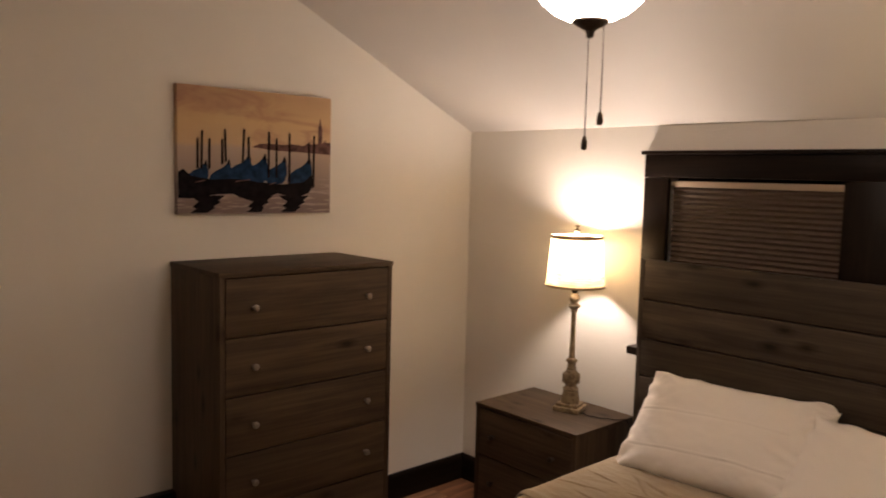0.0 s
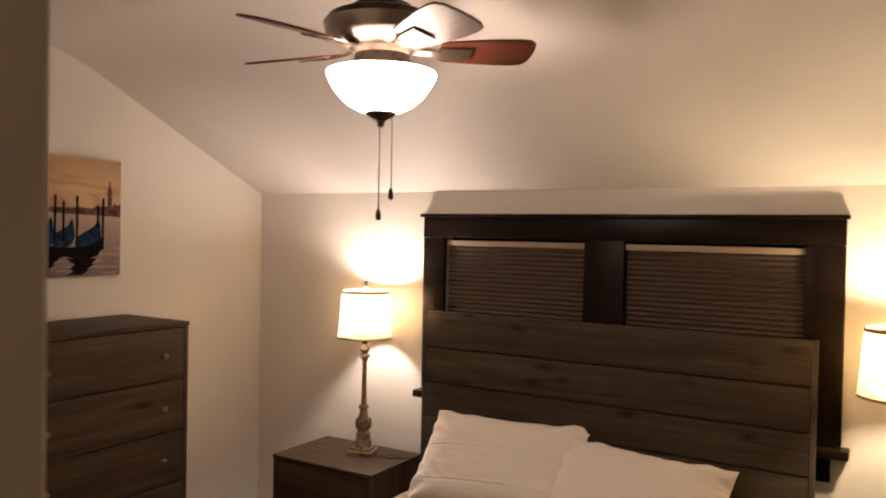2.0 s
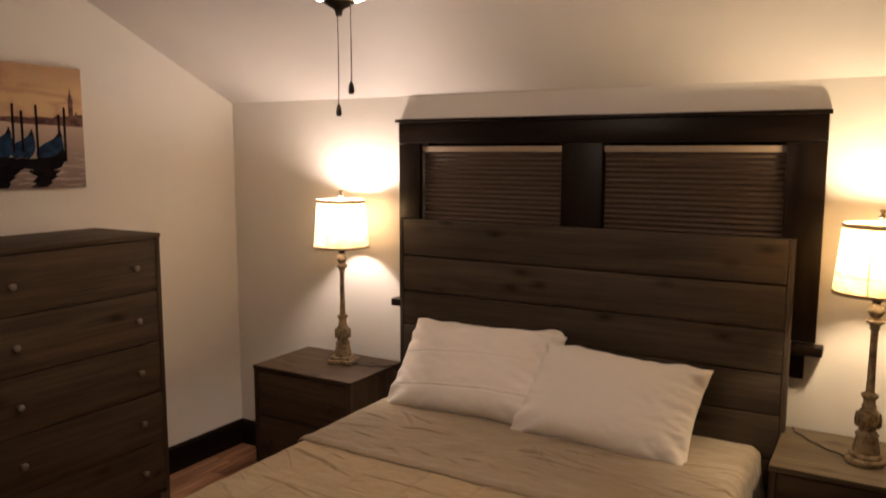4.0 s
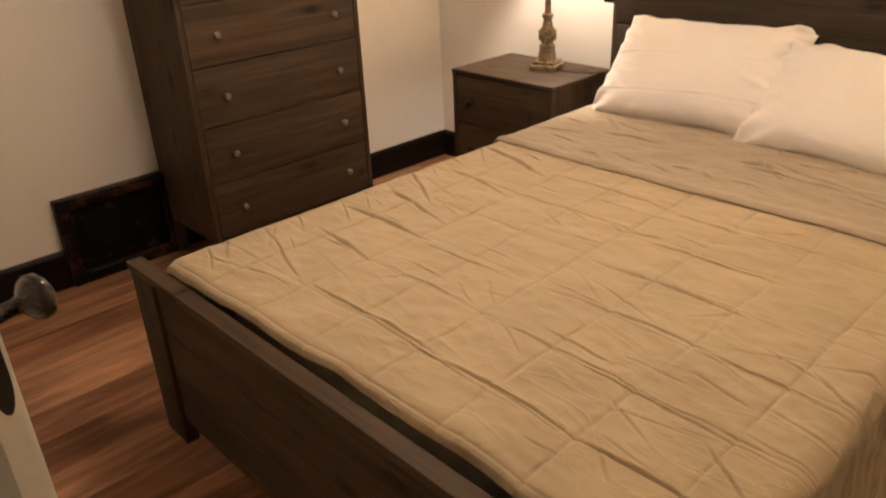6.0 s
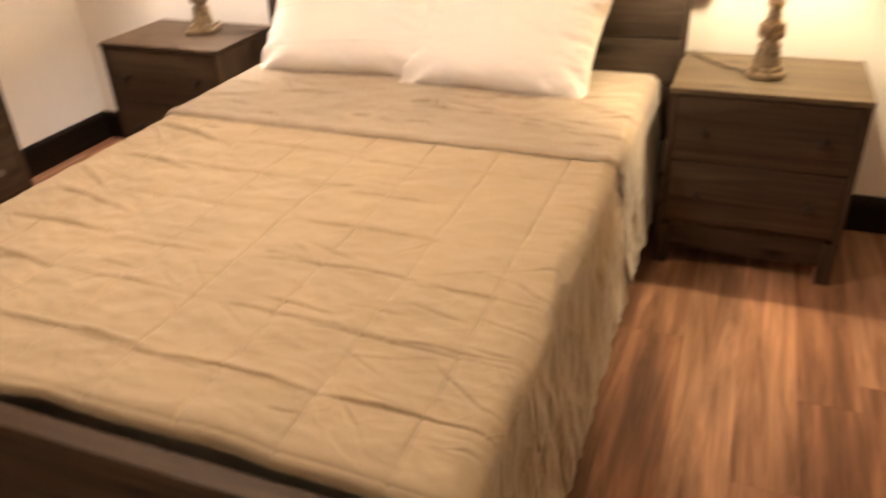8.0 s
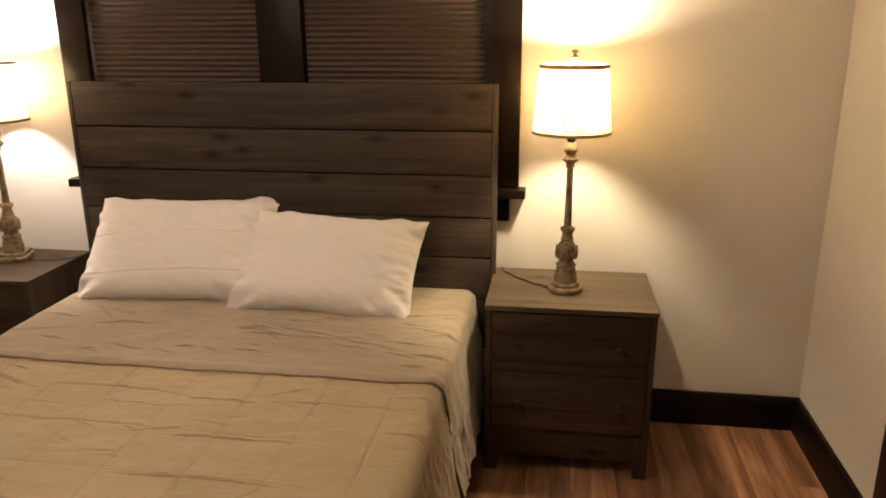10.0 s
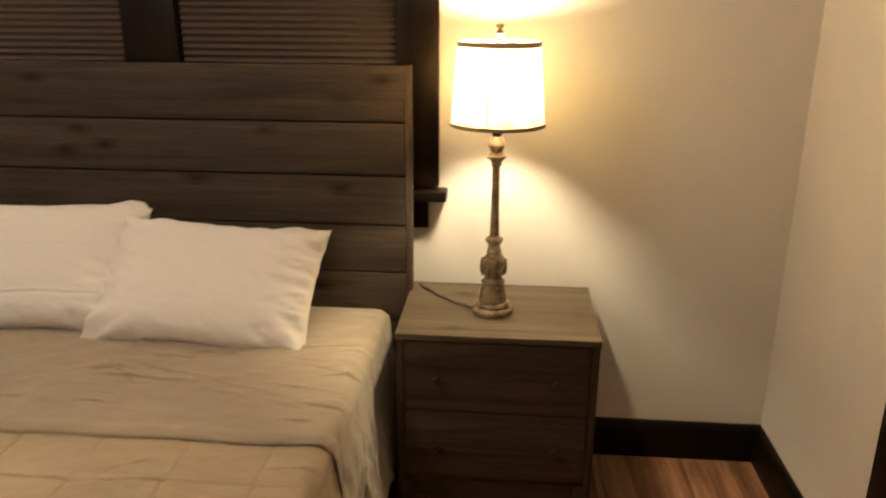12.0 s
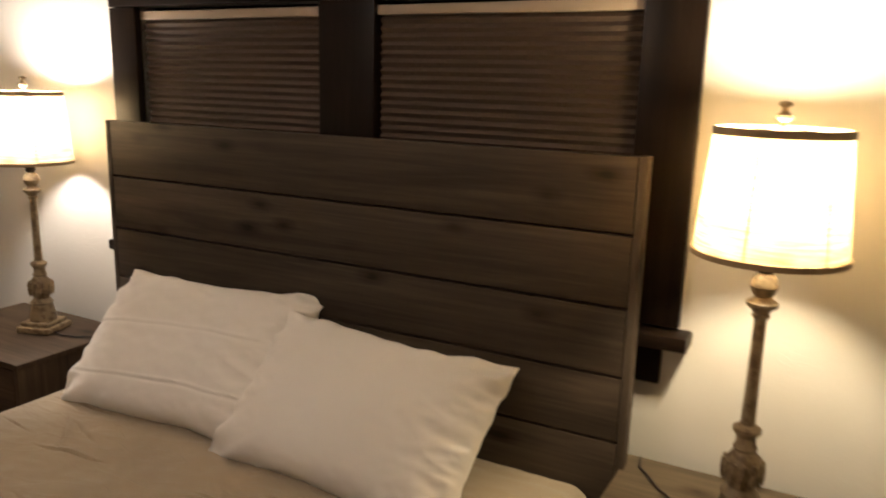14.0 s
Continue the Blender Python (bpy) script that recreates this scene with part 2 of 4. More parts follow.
def blind_material():
    m, nt, b = material("pleated_blind_fabric", 0.8)
    n = noise_of(nt, coords(nt, (1, 1, 1)), 260.0, 2)
    c = ramp(nt, n, [(0.3, (0.070, 0.046, 0.032)), (0.7, (0.103, 0.068, 0.047))])
    nt.links.new(c, b.inputs["Base Color"])
    return m


blind_fabric = blind_material()
blind_rail = material("blind_headrail_cream", 0.5, 0, (0.36, 0.28, 0.20))[0]


# ---- mesh helpers ----
def box(x0, x1, y0, y1, z0, z1, bevel=0.0, segments=2):
    bm = bmesh.new()
    bmesh.ops.create_cube(bm, size=1.0)
    for v in bm.verts:
        v.co = Vector(((x0 + x1) / 2 + v.co.x * (x1 - x0), (y0 + y1) / 2 + v.co.y * (y1 - y0), (z0 + z1) / 2 + v.co.z * (z1 - z0)))
    if bevel:
        bmesh.ops.bevel(bm, geom=bm.edges[:], offset=bevel, segments=segments, affect="EDGES", profile=0.6)
    return bm


def joined(*bms):
    out = bmesh.new()
    for bm in bms:
        me = bpy.data.meshes.new("piece")
        bm.to_mesh(me)
        bm.free()
        out.from_mesh(me)
        bpy.data.meshes.remove(me)
    return out


def lathe(profile, steps=32, centre=(0, 0), squareness=0.0):
    """A turned body from (radius, height) pairs, from the bottom up."""
    bm = bmesh.new()
    rings = []
    for r, z in profile:
        ring = []
        for i in range(steps):
            a = 2 * math.pi * i / steps
            rr = r
            if squareness:
                rr = r * (1 - squareness) + squareness * r / max(abs(math.cos(a)), abs(math.sin(a)))
            ring.append(bm.verts.new((centre[0] + rr * math.cos(a), centre[1] + rr * math.sin(a), z)))
        rings.append(ring)
    for lo, hi in zip(rings, rings[1:]):
        for i in range(steps):
            j = (i + 1) % steps
            bm.faces.new((lo[i], lo[j], hi[j], hi[i]))
    closed = profile[0] == profile[-1]
    if profile[0][0] > 1e-4 and not closed:
        bm.faces.new(rings[0][::-1])
    if profile[-1][0] > 1e-4 and not closed:
        bm.faces.new(rings[-1])
    bmesh.ops.remove_doubles(bm, verts=bm.verts[:], dist=1e-5)
    bmesh.ops.recalc_face_normals(bm, faces=bm.faces[:])
    return bm


def tube(points, radius, steps=8):
    bm = bmesh.new()
    pts = [Vector(p) for p in points]
    rings = []
    for i, p in enumerate(pts):
        d = (pts[min(i + 1, len(pts) - 1)] - pts[max(i - 1, 0)]).normalized()
        side = d.orthogonal().normalized()
        if rings:
            side = (last - d * last.dot(d)).normalized()
        last = side
        up = d.cross(side)
        rings.append([bm.verts.new(p + radius * (math.cos(a) * side + math.sin(a) * up)) for a in (2 * math.pi * k / steps for k in range(steps))])
    for lo, hi in zip(rings, rings[1:]):
        for k in range(steps):
            j = (k + 1) % steps
            bm.faces.new((lo[k], lo[j], hi[j], hi[k]))
    bm.faces.new(rings[0][::-1])
    bm.faces.new(rings[-1])
    bmesh.ops.recalc_face_normals(bm, faces=bm.faces[:])
    return bm


def prism(points, y0, y1):
    """A flat outline in x and z, given depth from y0 to y1."""
    bm = bmesh.new()
    a = [bm.verts.new((x, y0, z)) for x, z in points]
    b = [bm.verts.new((x, y1, z)) for x, z in points]
    n = len(points)
    bm.faces.new(a)
    bm.faces.new(b[::-1])
    for i in range(n):
        j = (i + 1) % n
        bm.faces.new((a[j], a[i], b[i], b[j]))
    bmesh.ops.recalc_face_normals(bm, faces=bm.faces[:])
    return bm


def surface(fn, nu, nv, wrap=False):
    """A grid of points fn(i / nu, j / nv)."""
    bm = bmesh.new()
    g = [[bm.verts.new(fn(i / nu, j / nv)) for j in range(nv + 1)] for i in range(nu + 1)]
    for i in range(nu):
        for j in range(nv):
            bm.faces.new((g[i][j], g[i + 1][j], g[i + 1][j + 1], g[i][j + 1]))
    return bm


def mesh_of(name, bm, mat, smooth=30):
    me = bpy.data.meshes.new(name)
    bm.to_mesh(me)
    bm.free()
    me.materials.append(mat)
    if smooth:
        me.shade_smooth()
        me.set_sharp_from_angle(angle=radians(smooth))
    return me


def part(name, bm, mat, parent=None, label="", smooth=30):
    ob = new(name, mesh_of(name, bm, mat, smooth))
    if parent:
        ob.parent = parent
    if label:
        tagged(ob, label)
    return ob


def thing(name, m, label, category, group=""):
    ob = new(name)
    ob.empty_display_size = 0.1
    ob.matrix_basis = m
    return tagged(ob, label, category, group)


def setting(name, bm, mat, label="", category="", smooth=0):
    return tagged(part(name, bm, mat, None, "", smooth), label, category, "", "structure")


# ---- the room: x across from the picture wall, y towards the bed's head wall, z up ----
W, S = 3.90, -2.878           # right wall and door wall
FLAT, KNEE = 2.393, 1.842     # ceiling heights
WALL = 0.12
WX0, WX1, WZ0, WZ1 = 1.165, 2.715, 0.92, 1.632    # window opening
JAMB, JAMB2 = 2.745, 3.56     # entrance doorway
CL0, CL1 = 1.365, 2.165        # closet doorway

setting("wall_north", joined(
    box(-WALL, WX0, 0, WALL, 0, 2.0), box(WX1, W + WALL, 0, WALL, 0, 2.0),
    box(WX0, WX1, 0, WALL, 0, WZ0), box(WX0, WX1, 0, WALL, WZ1, 2.0)), wall_paint,
    "warm white plaster wall behind the bed", "wall")
setting("wall_west", box(-WALL, 0, -4.3, 0, 0, 2.6), wall_paint, "warm white plaster wall with the picture", "wall")
setting("wall_east", box(W, W + WALL, -4.3, 0, 0, 2.6), wall_paint, "warm white plaster side wall", "wall")
setting("wall_south", joined(
    box(0, CL0, S - WALL, S, 0, 2.6), box(CL1, JAMB - 0.02, S - WALL, S, 0, 2.6), box(JAMB2 + 0.02, W, S - WALL, S, 0, 2.6),
    box(CL0, CL1, S - WALL, S, 2.03, 2.6), box(JAMB - 0.02, JAMB2 + 0.02, S - WALL, S, 2.08, 2.6)), wall_paint,
    "warm white plaster wall with the doorways", "wall")
frame_paint = paint_material("worn_cream_frame_paint", (0.82, 0.75, 0.64), 0.45, 0.05, 10.0)
setting("door_frame", joined(
    box(JAMB - 0.02, JAMB, S - WALL - 0.002, S + 0.0004, 0, 2.06, 0.002), box(JAMB2, JAMB2 + 0.02, S - WALL - 0.002, S + 0.0004, 0, 2.06, 0.002),
    box(JAMB - 0.02, JAMB2 + 0.02, S - WALL - 0.002, S + 0.0004, 2.0605, 2.08, 0.002)), frame_paint, "smooth painted wooden lining of the entrance doorway", "door frame")
setting("wall_hall_end", box(0, W, -4.42, -4.3, 0, 2.6), wall_paint, "plain plaster wall closing the hall", "wall")
setting("wall_closet", joined(box(1.0, 1.12, -4.3, S - WALL, 0, 2.6), box(2.25, 2.37, -4.3, S - WALL, 0, 2.6),
                              box(1.12, 2.25, -3.62, -3.5, 0, 2.6)), wall_paint, "plain plaster walls of the closet", "wall")


def ceiling_profile():
    """Slope from the knee wall, easing over into the flat."""
    pts = [(0.02, KNEE - 0.0095)]
    slope = 0.472
    y_bend = -(FLAT - KNEE) / slope
    r = 0.16
    pts.append((y_bend + r, KNEE - slope * (y_bend + r)))
    for k in range(1, 8):
        t = k / 8
        a = Vector((y_bend + r, KNEE - slope * (y_bend + r)))
        b, c = Vector((y_bend, FLAT)), Vector((y_bend - r, FLAT))
        p = a * (1 - t) ** 2 + b * 2 * t * (1 - t) + c * t * t
        pts.append((p.x, p.y))
    pts += [(y_bend - r, FLAT), (-4.32, FLAT)]
    return pts


def ceiling_mesh():
    prof = ceiling_profile()
    bm = bmesh.new()
    cols = [[bm.verts.new((x, y, z + dz)) for y, z in prof] for x, dz in ((-0.02, 0), (W + 0.02, 0), (W + 0.02, 0.1), (-0.02, 0.1))]
    for a, b in ((0, 1), (1, 2), (2, 3), (3, 0)):
        for i in range(len(prof) - 1):
            bm.faces.new((cols[a][i], cols[b][i], cols[b][i + 1], cols[a][i + 1]))
    bm.faces.new([c[0] for c in cols])
    bm.faces.new([c[-1] for c in cols])
    bmesh.ops.recalc_face_normals(bm, faces=bm.faces[:])
    return bm


setting("ceiling", ceiling_mesh(), ceiling_paint, "white ceiling sloping down to the knee wall", "ceiling", 40)


def baseboard_strip(x0, x1, h=0.132):
    """A dark board with a rounded top edge, along x, its back at y = 0."""
    pts = [(0, 0), (-0.022, 0), (-0.022, h - 0.02), (-0.017, h - 0.006), (-0.011, h), (0, h)]
    bm = bmesh.new()
    a = [bm.verts.new((x0, y, z)) for y, z in pts]
    b = [bm.verts.new((x1, y, z)) for y, z in pts]
    n = len(pts)
    bm.faces.new(a)
    bm.faces.new(b[::-1])
    for i in range(n):
        j = (i + 1) % n
        bm.faces.new((a[j], a[i], b[i], b[j]))
    bmesh.ops.recalc_face_normals(bm, faces=bm.faces[:])
    return bm


def baseboard(x0, x1, m, h=0.132):
    ob = setting("baseboard", baseboard_strip(x0, x1, h), trim_wood, "tall dark-stained wooden baseboard", "baseboard", 30)
    ob.matrix_basis = m
    return ob


baseboard(0.0, W, pose(0, 0, 0))
baseboard(-4.0, -2.02, pose(0, 0, 0, 0, 0, 90), 0.15)
baseboard(-1.99, -0.022, pose(0, 0, 0, 0, 0, 90))
baseboard(0.022, 0.756, pose(W, 0, 0, 0, 0, -90))
baseboard(1.726, -S, pose(W, 0, 0, 0, 0, -90))
baseboard(-1.34, 0.0, pose(0, S, 0, 0, 0, 180))
baseboard(-JAMB + 0.024, -CL1 - 0.02, pose(0, S, 0, 0, 0, 180))

# side door, closed, in dark wood, on the right wall
door_east = thing("door_1", pose(W, -1.241, 0, 0, 0, -90), "closed dark-stained wooden door with a wide dark casing", "door")
tagged(door_east, kind="structure")
part("casing", joined(box(-0.48, -0.375, -0.03, 0, 0, 2.03, 0.004), box(0.375, 0.48, -0.03, 0, 0, 2.03, 0.004),
                      box(-0.50, 0.50, -0.034, 0, 2.033, 2.14, 0.004)), trim_wood_z, door_east)
part("leaf", joined(box(-0.37, 0.37, -0.012, 0, 0.01, 2.028, 0.002), box(-0.37, -0.26, -0.02, -0.0125, 0.01, 2.028, 0.003),
                    box(0.26, 0.37, -0.02, -0.0125, 0.01, 2.028, 0.003)), trim_wood_z, door_east)

# ---- window ----
MUL0, MUL1 = 1.853, 2.024
window = thing("window_1", pose(0, 0, 0), "double window with wide dark-stained wooden casing", "window")
tagged(window, kind="structure")
part("casing", joined(box(1.066, WX0 + 0.012, -0.026, 0, 0.925, 1.628, 0.003), box(WX1 - 0.025, 2.818, -0.026, 0, 0.925, 1.628, 0.003)), trim_wood_z, window)
part("head_casing", joined(box(1.066, 2.818, -0.028, 0, 1.63, 1.722, 0.003), box(1.056, 2.828, -0.045, 0, 1.7225, 1.738, 0.004)), trim_wood, window)
part("mullion", box(MUL0, MUL1, -0.022, 0.09, WZ0, WZ1, 0.004), trim_wood_z, window)
part("window_sill", box(1.045, 2.845, -0.068, 0.06, 0.885, 0.918, 0.006), trim_wood, window)
part("apron", box(1.10, 2.785, -0.022, 0, 0.79, 0.883, 0.003), trim_wood, window)
part("window_frame", joined(*[b for x0, x1 in ((WX0, MUL0), (MUL1, WX1)) for b in (
    box(x0, x0 + 0.045, 0.062, 0.098, WZ0, WZ1, 0.003), box(x1 - 0.045, x1, 0.062, 0.098, WZ0, WZ1, 0.003),
    box(x0 + 0.046, x1 - 0.046, 0.062, 0.098, WZ0, WZ0 + 0.05, 0.003), box(x0 + 0.046, x1 - 0.046, 0.062, 0.098, WZ1 - 0.045, WZ1, 0.003))]), trim_wood_z, window)
for x0, x1 in ((WX0, MUL0), (MUL1, WX1)):
    part("pane", box(x0 + 0.04, x1 - 0.04, 0.076, 0.082, WZ0 + 0.04, WZ1 - 0.04), pane_glass, window).visible_shadow = False


def blind(x0, x1):
    """A pleated blind drawn down inside its half of the window."""
    b = thing("pleated_blind", pose((x0 + x1) / 2, 0.012, WZ1 - 0.015), "brown pleated fabric blind drawn down in the window", "blind", "blinds in the window")
    half, pitch = (x1 - x0) / 2, 0.0205
    part("headrail", box(-half, half, -0.022, 0.022, -0.024, 0.0, 0.003), blind_rail, b, "cream painted headrail")
    n = 31
    bm = bmesh.new()
    for side in (-1, 1):
        rows = []
        for k in range(2 * n + 1):
            z = -0.025 - k * pitch / 2
            sag = 0.0006 * math.sin(k * 1.7)
            y = side * (0.013 if k % 2 else 0.002)
            rows.append([bm.verts.new((x, y, z + sag * math.cos(x * 9))) for x in np.linspace(-half + 0.004, half - 0.004, 9)])
        for a, c in zip(rows, rows[1:]):
            for i in range(8):
                bm.faces.new((a[i], a[i + 1], c[i + 1], c[i]))
    bmesh.ops.recalc_face_normals(bm, faces=bm.faces[:])
    part("pleats", bm, blind_fabric, b, "", 0)
    zb = -0.025 - n * pitch
    part("bottom_rail", box(-half, half, -0.014, 0.014, zb - 0.014, zb - 0.001, 0.003), blind_rail, b)
    return b


blind(1.182, 1.851)
blind(2.026, 2.690)

# ---- closet door, ajar ----
HX, HY = 1.368, S
free = Vector((2.121, -2.674))
swing = math.degrees(math.atan2(free.y - HY, free.x - HX))
DW = (free - Vector((HX, HY))).length
closet = thing("door_2", pose(HX, HY, 0, 0, 0, swing), "white painted door standing ajar with a dark knob", "door")
tagged(closet, kind="structure")
part("leaf", joined(box(0, DW, 0, 0.036, 0.012, 2.02, 0.002), *[box(0.12, DW - 0.12, y, y + 0.005, z0, z1, 0.002)
     for y in (-0.0052, 0.0362) for z0, z1 in ((0.2, 0.86), (1.08, 1.9))]), door_paint, closet)
plate_outline = [(0.018 + 0.012 * math.cos(a), 0.919 + 0.045 * math.sin(a)) for a in np.linspace(math.pi, 2 * math.pi, 11)]
plate_outline += [(0.018 + 0.012 * math.cos(a), 1.020 + 0.045 * math.sin(a)) for a in np.linspace(0, math.pi, 11)]
plate = part("latch_plate", prism(plate_outline, -0.0012, 0.0018), steel_dark, closet, "narrow dark steel latch plate with rounded ends")
plate.matrix_basis = pose(DW, 0, 0, 0, 0, 90)
part("door_handle", lathe([(0.0, 0.0), (0.029, 0.001), (0.028, 0.005), (0.013, 0.010), (0.0105, 0.016), (0.0095, 0.046), (0.011, 0.056), (0.017, 0.060), (0.0245, 0.066), (0.0285, 0.074), (0.027, 0.083), (0.019, 0.090), (0.008, 0.093), (0.0, 0.0935)], 32),
     knob_glaze, closet, "dark brown oval knob on a slim neck", 60).matrix_basis = pose(DW - 0.06, 0.0365, 0.957, -90)
part("hinge", joined(*[box(-0.006, 0.006, 0.037, 0.043, z, z + 0.09, 0.002) for z in (0.25, 1.0, 1.75)]), bronze, closet)


# ---- cabinets: width along x, front towards -y ----
def knob(parent, x, y, z, metal):
    k = part("knob", lathe([(0.006, 0.0), (0.005, 0.010), (0.008, 0.013), (0.0125, 0.018), (0.0125, 0.023), (0.008, 0.027), (0.0, 0.028)], 16), metal, parent, "small round metal knob")
    k.matrix_basis = pose(x, y, z, 90)
    return k


def cabinet(name, m, label, category, w, d, h, drawers, knob_inset, foot, metal, group="", top_wood=None, woods=(warm_x, warm_z)):
    """A chest with a flat top, side panels, inset drawer fronts and short feet."""
    lengthwise, upright = woods
    c = thing(name, m, label, category, group)
    t, top = 0.020, 0.018
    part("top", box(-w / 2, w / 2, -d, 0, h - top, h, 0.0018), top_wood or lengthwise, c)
    for sx in (-1, 1):
        x0 = sx * (w / 2 - 0.003)
        part("side_panel", box(min(x0, x0 - sx * t), max(x0, x0 - sx * t), -d + 0.003, -0.003, foot, h - top - 0.0006, 0.0012), upright, c)
        for yy in (-d + 0.004, -0.045):
            part("foot", box(min(x0, x0 - sx * 0.045), max(x0, x0 - sx * 0.045), yy, yy + 0.04, 0, foot - 0.0006, 0.002), upright, c)
    part("back_panel", box(-w / 2 + t + 0.005, w / 2 - t - 0.005, -0.014, -0.006, foot, h - top - 0.002), lengthwise, c)
    part("plinth_rail", box(-w / 2 + t + 0.005, w / 2 - t - 0.005, -d + 0.018, -d + 0.034, foot * 0.38, foot + 0.02, 0.001), lengthwise, c)
    part("carcass", box(-w / 2 + t + 0.004, w / 2 - t - 0.004, -d + 0.024, -0.016, foot + 0.021, h - top - 0.003), lengthwise, c)
    z1, gap = h - top - 0.006, 0.005
    dh = (z1 - foot - 0.014) / drawers
    for k in range(drawers):
        zt = z1 - k * dh
        dr = part("drawer", box(-w / 2 + t + 0.006, w / 2 - t - 0.006, -d + 0.003, -d + 0.022, zt - dh + gap, zt, 0.0015), lengthwise, c)
        for sx in (-1, 1):
            knob(dr, sx * (w / 2 - knob_inset), -d + 0.003, zt - dh * 0.50, metal)
    return c


cabinet("chest_of_drawers", pose(0.008, (-1.606 - 0.842) / 2, 0, 0, 0, 90), "tall grey-brown wooden chest of five drawers", "chest of drawers",
        0.764, 0.42, 1.258, 5, 0.132, 0.15, pewter)
cabinet("nightstand", pose((0.511 + 1.080) / 2, -0.03, 0), "grey-brown wooden nightstand beside the bed's headboard", "nightstand",
        0.566, 0.395, 0.612, 2, 0.115, 0.15, dark_knob, "nightstands by the bed")
# its top takes the paler oak that carries the lamp's pool of light
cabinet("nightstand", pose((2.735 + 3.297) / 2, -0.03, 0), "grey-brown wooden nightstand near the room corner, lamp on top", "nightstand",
        0.560, 0.41, 0.612, 2, 0.115, 0.15, dark_knob, "nightstands by the bed", wood_top_lit)

# ---- bed ----
BX0, BX1, BC = 1.125, 2.745, 1.935
bed = thing("bed", pose(BC, 0, 0), "grey-brown plank bed with tall headboard and low footboard", "bed")
seams = [1.298, 1.131, 0.972, 0.818, 0.667, 0.505, 0.35]
for zt, zb in zip(seams, seams[1:]):
    part("headboard_plank", box(-0.79, 0.79, -0.112, -0.088, zb + 0.006, zt - 0.0005 if zt == 1.298 else zt, 0.0022), wood_x, bed)
part("headboard_backing", box(-0.80, 0.80, -0.0875, -0.074, 0.3, 1.296), trim_wood, bed)
for sx in (-1, 1):
    x0, x1 = sorted((sx * 0.7915, sx * 0.81))
    part("headboard_stile", box(x0, x1, -0.112, -0.074, 0.0, 1.298, 0.002), wood_z, bed)
    x0, x1 = sorted((sx * 0.72, sx * 0.835))
    part("footboard_post", box(x0, x1, -2.165, -2.128, 0.0, 0.502, 0.003), warm_z, bed)
    x0, x1 = sorted((sx * 0.690, sx * 0.670))
    part("side_rail", box(x0, x1, -2.127, -0.114, 0.17, 0.31, 0.002), wood_y, bed)
part("footboard_cap", box(-0.575, 0.575, -2.168, -2.126, 0.5026, 0.526, 0.003), warm_x, bed)
for sx in (-1, 1):
    x0, x1 = sorted((sx * 0.577, sx * 0.842))
    part("footboard_cap_end", box(x0, x1, -2.168, -2.126, 0.5026, 0.526, 0.003), warm_x, bed)
for zb, zt in ((0.075, 0.215), (0.2165, 0.36), (0.3615, 0.5)):
    part("footboard_plank", box(-0.719, 0.719, -2.154, -2.130, zb, zt, 0.002), warm_x, bed)

part_mattress = tagged(part("mattress", box(1.262, 2.632, -1.99, -0.125, 0.20, 0.535, 0.035, 4), mattress_cloth), "pale mattress wholly hidden under the quilt", "mattress")

rng = random.Random(11)


def crease(cx, cy, ang, length, width, height):
    return (cx, cy, math.cos(ang), math.sin(ang), length, width, height)


creases = []
for cx, cy, ang, ln in (      # the sharp tucks along the stitched rows
        (2.18, -1.957, 0.01, 0.15), (2.50, -1.956, 0.02, 0.13), (1.81, -1.945, -0.03, 0.16), (2.20, -1.778, -0.01, 0.16), (2.51, -1.781, 0.04, 0.10),
        (2.19, -1.742, -0.04, 0.06), (2.19, -1.591, 0.04, 0.14), (2.20, -1.426, -0.01, 0.15), (2.20, -1.251, 0.01, 0.13), (2.10, -1.072, -0.03, 0.07),
        (2.29, -1.063, 0.10, 0.06), (1.78, -1.617, 0.02, 0.11), (1.785, -1.766, 0.0, 0.10), (2.50, -1.60, -0.04, 0.08)):
    creases.append(crease(cx, cy, ang, ln * 1.15, 0.0048, rng.uniform(0.0036, 0.0052)))
for cx, cy, ang, ln in (      # curved folds pulled in from the picture-wall edge
        (1.40, -1.014, -0.27, 0.13), (1.44, -1.223, -0.18, 0.11), (1.34, -1.368, -0.51, 0.10), (1.44, -1.473, -0.20, 0.11), (1.46, -1.598, 0.0, 0.13),
        (1.47, -1.754, -0.14, 0.10), (1.40, -1.890, -0.34, 0.13)):
    creases.append(crease(cx, cy, ang, ln * 1.1, 0.0085, rng.uniform(0.0060, 0.0088)))
for cx, cy, ang in ((2.08, -1.810, -0.55), (2.08, -1.544, -0.55), (1.93, -1.70, -0.7), (2.40, -1.87, -0.5), (2.33, -1.464, 0.8)):
    creases.append(crease(cx, cy, ang, 0.06, 0.0050, 0.0020))
for _ in range(46):      # faint short creases across the bed
    creases.append(crease(rng.uniform(1.3, 2.60), rng.uniform(-2.04, -0.95), rng.gauss(-0.12, 0.30), rng.uniform(0.03, 0.09), rng.uniform(0.0035, 0.0065), rng.uniform(0.0014, 0.0032)))
for k in range(22):      # small pulled folds along both edges
    side, low, high = ((1.24, -0.8, -0.3), (2.60, -0.7, 0.5))[k % 2]
    creases.append(crease(side + rng.uniform(-0.02, 0.08), -2.04 + k * 0.05 + rng.uniform(-.02, .02), rng.uniform(low, high), rng.uniform(0.04, 0.09), rng.uniform(0.004, 0.008), rng.uniform(0.0025, 0.0055)))
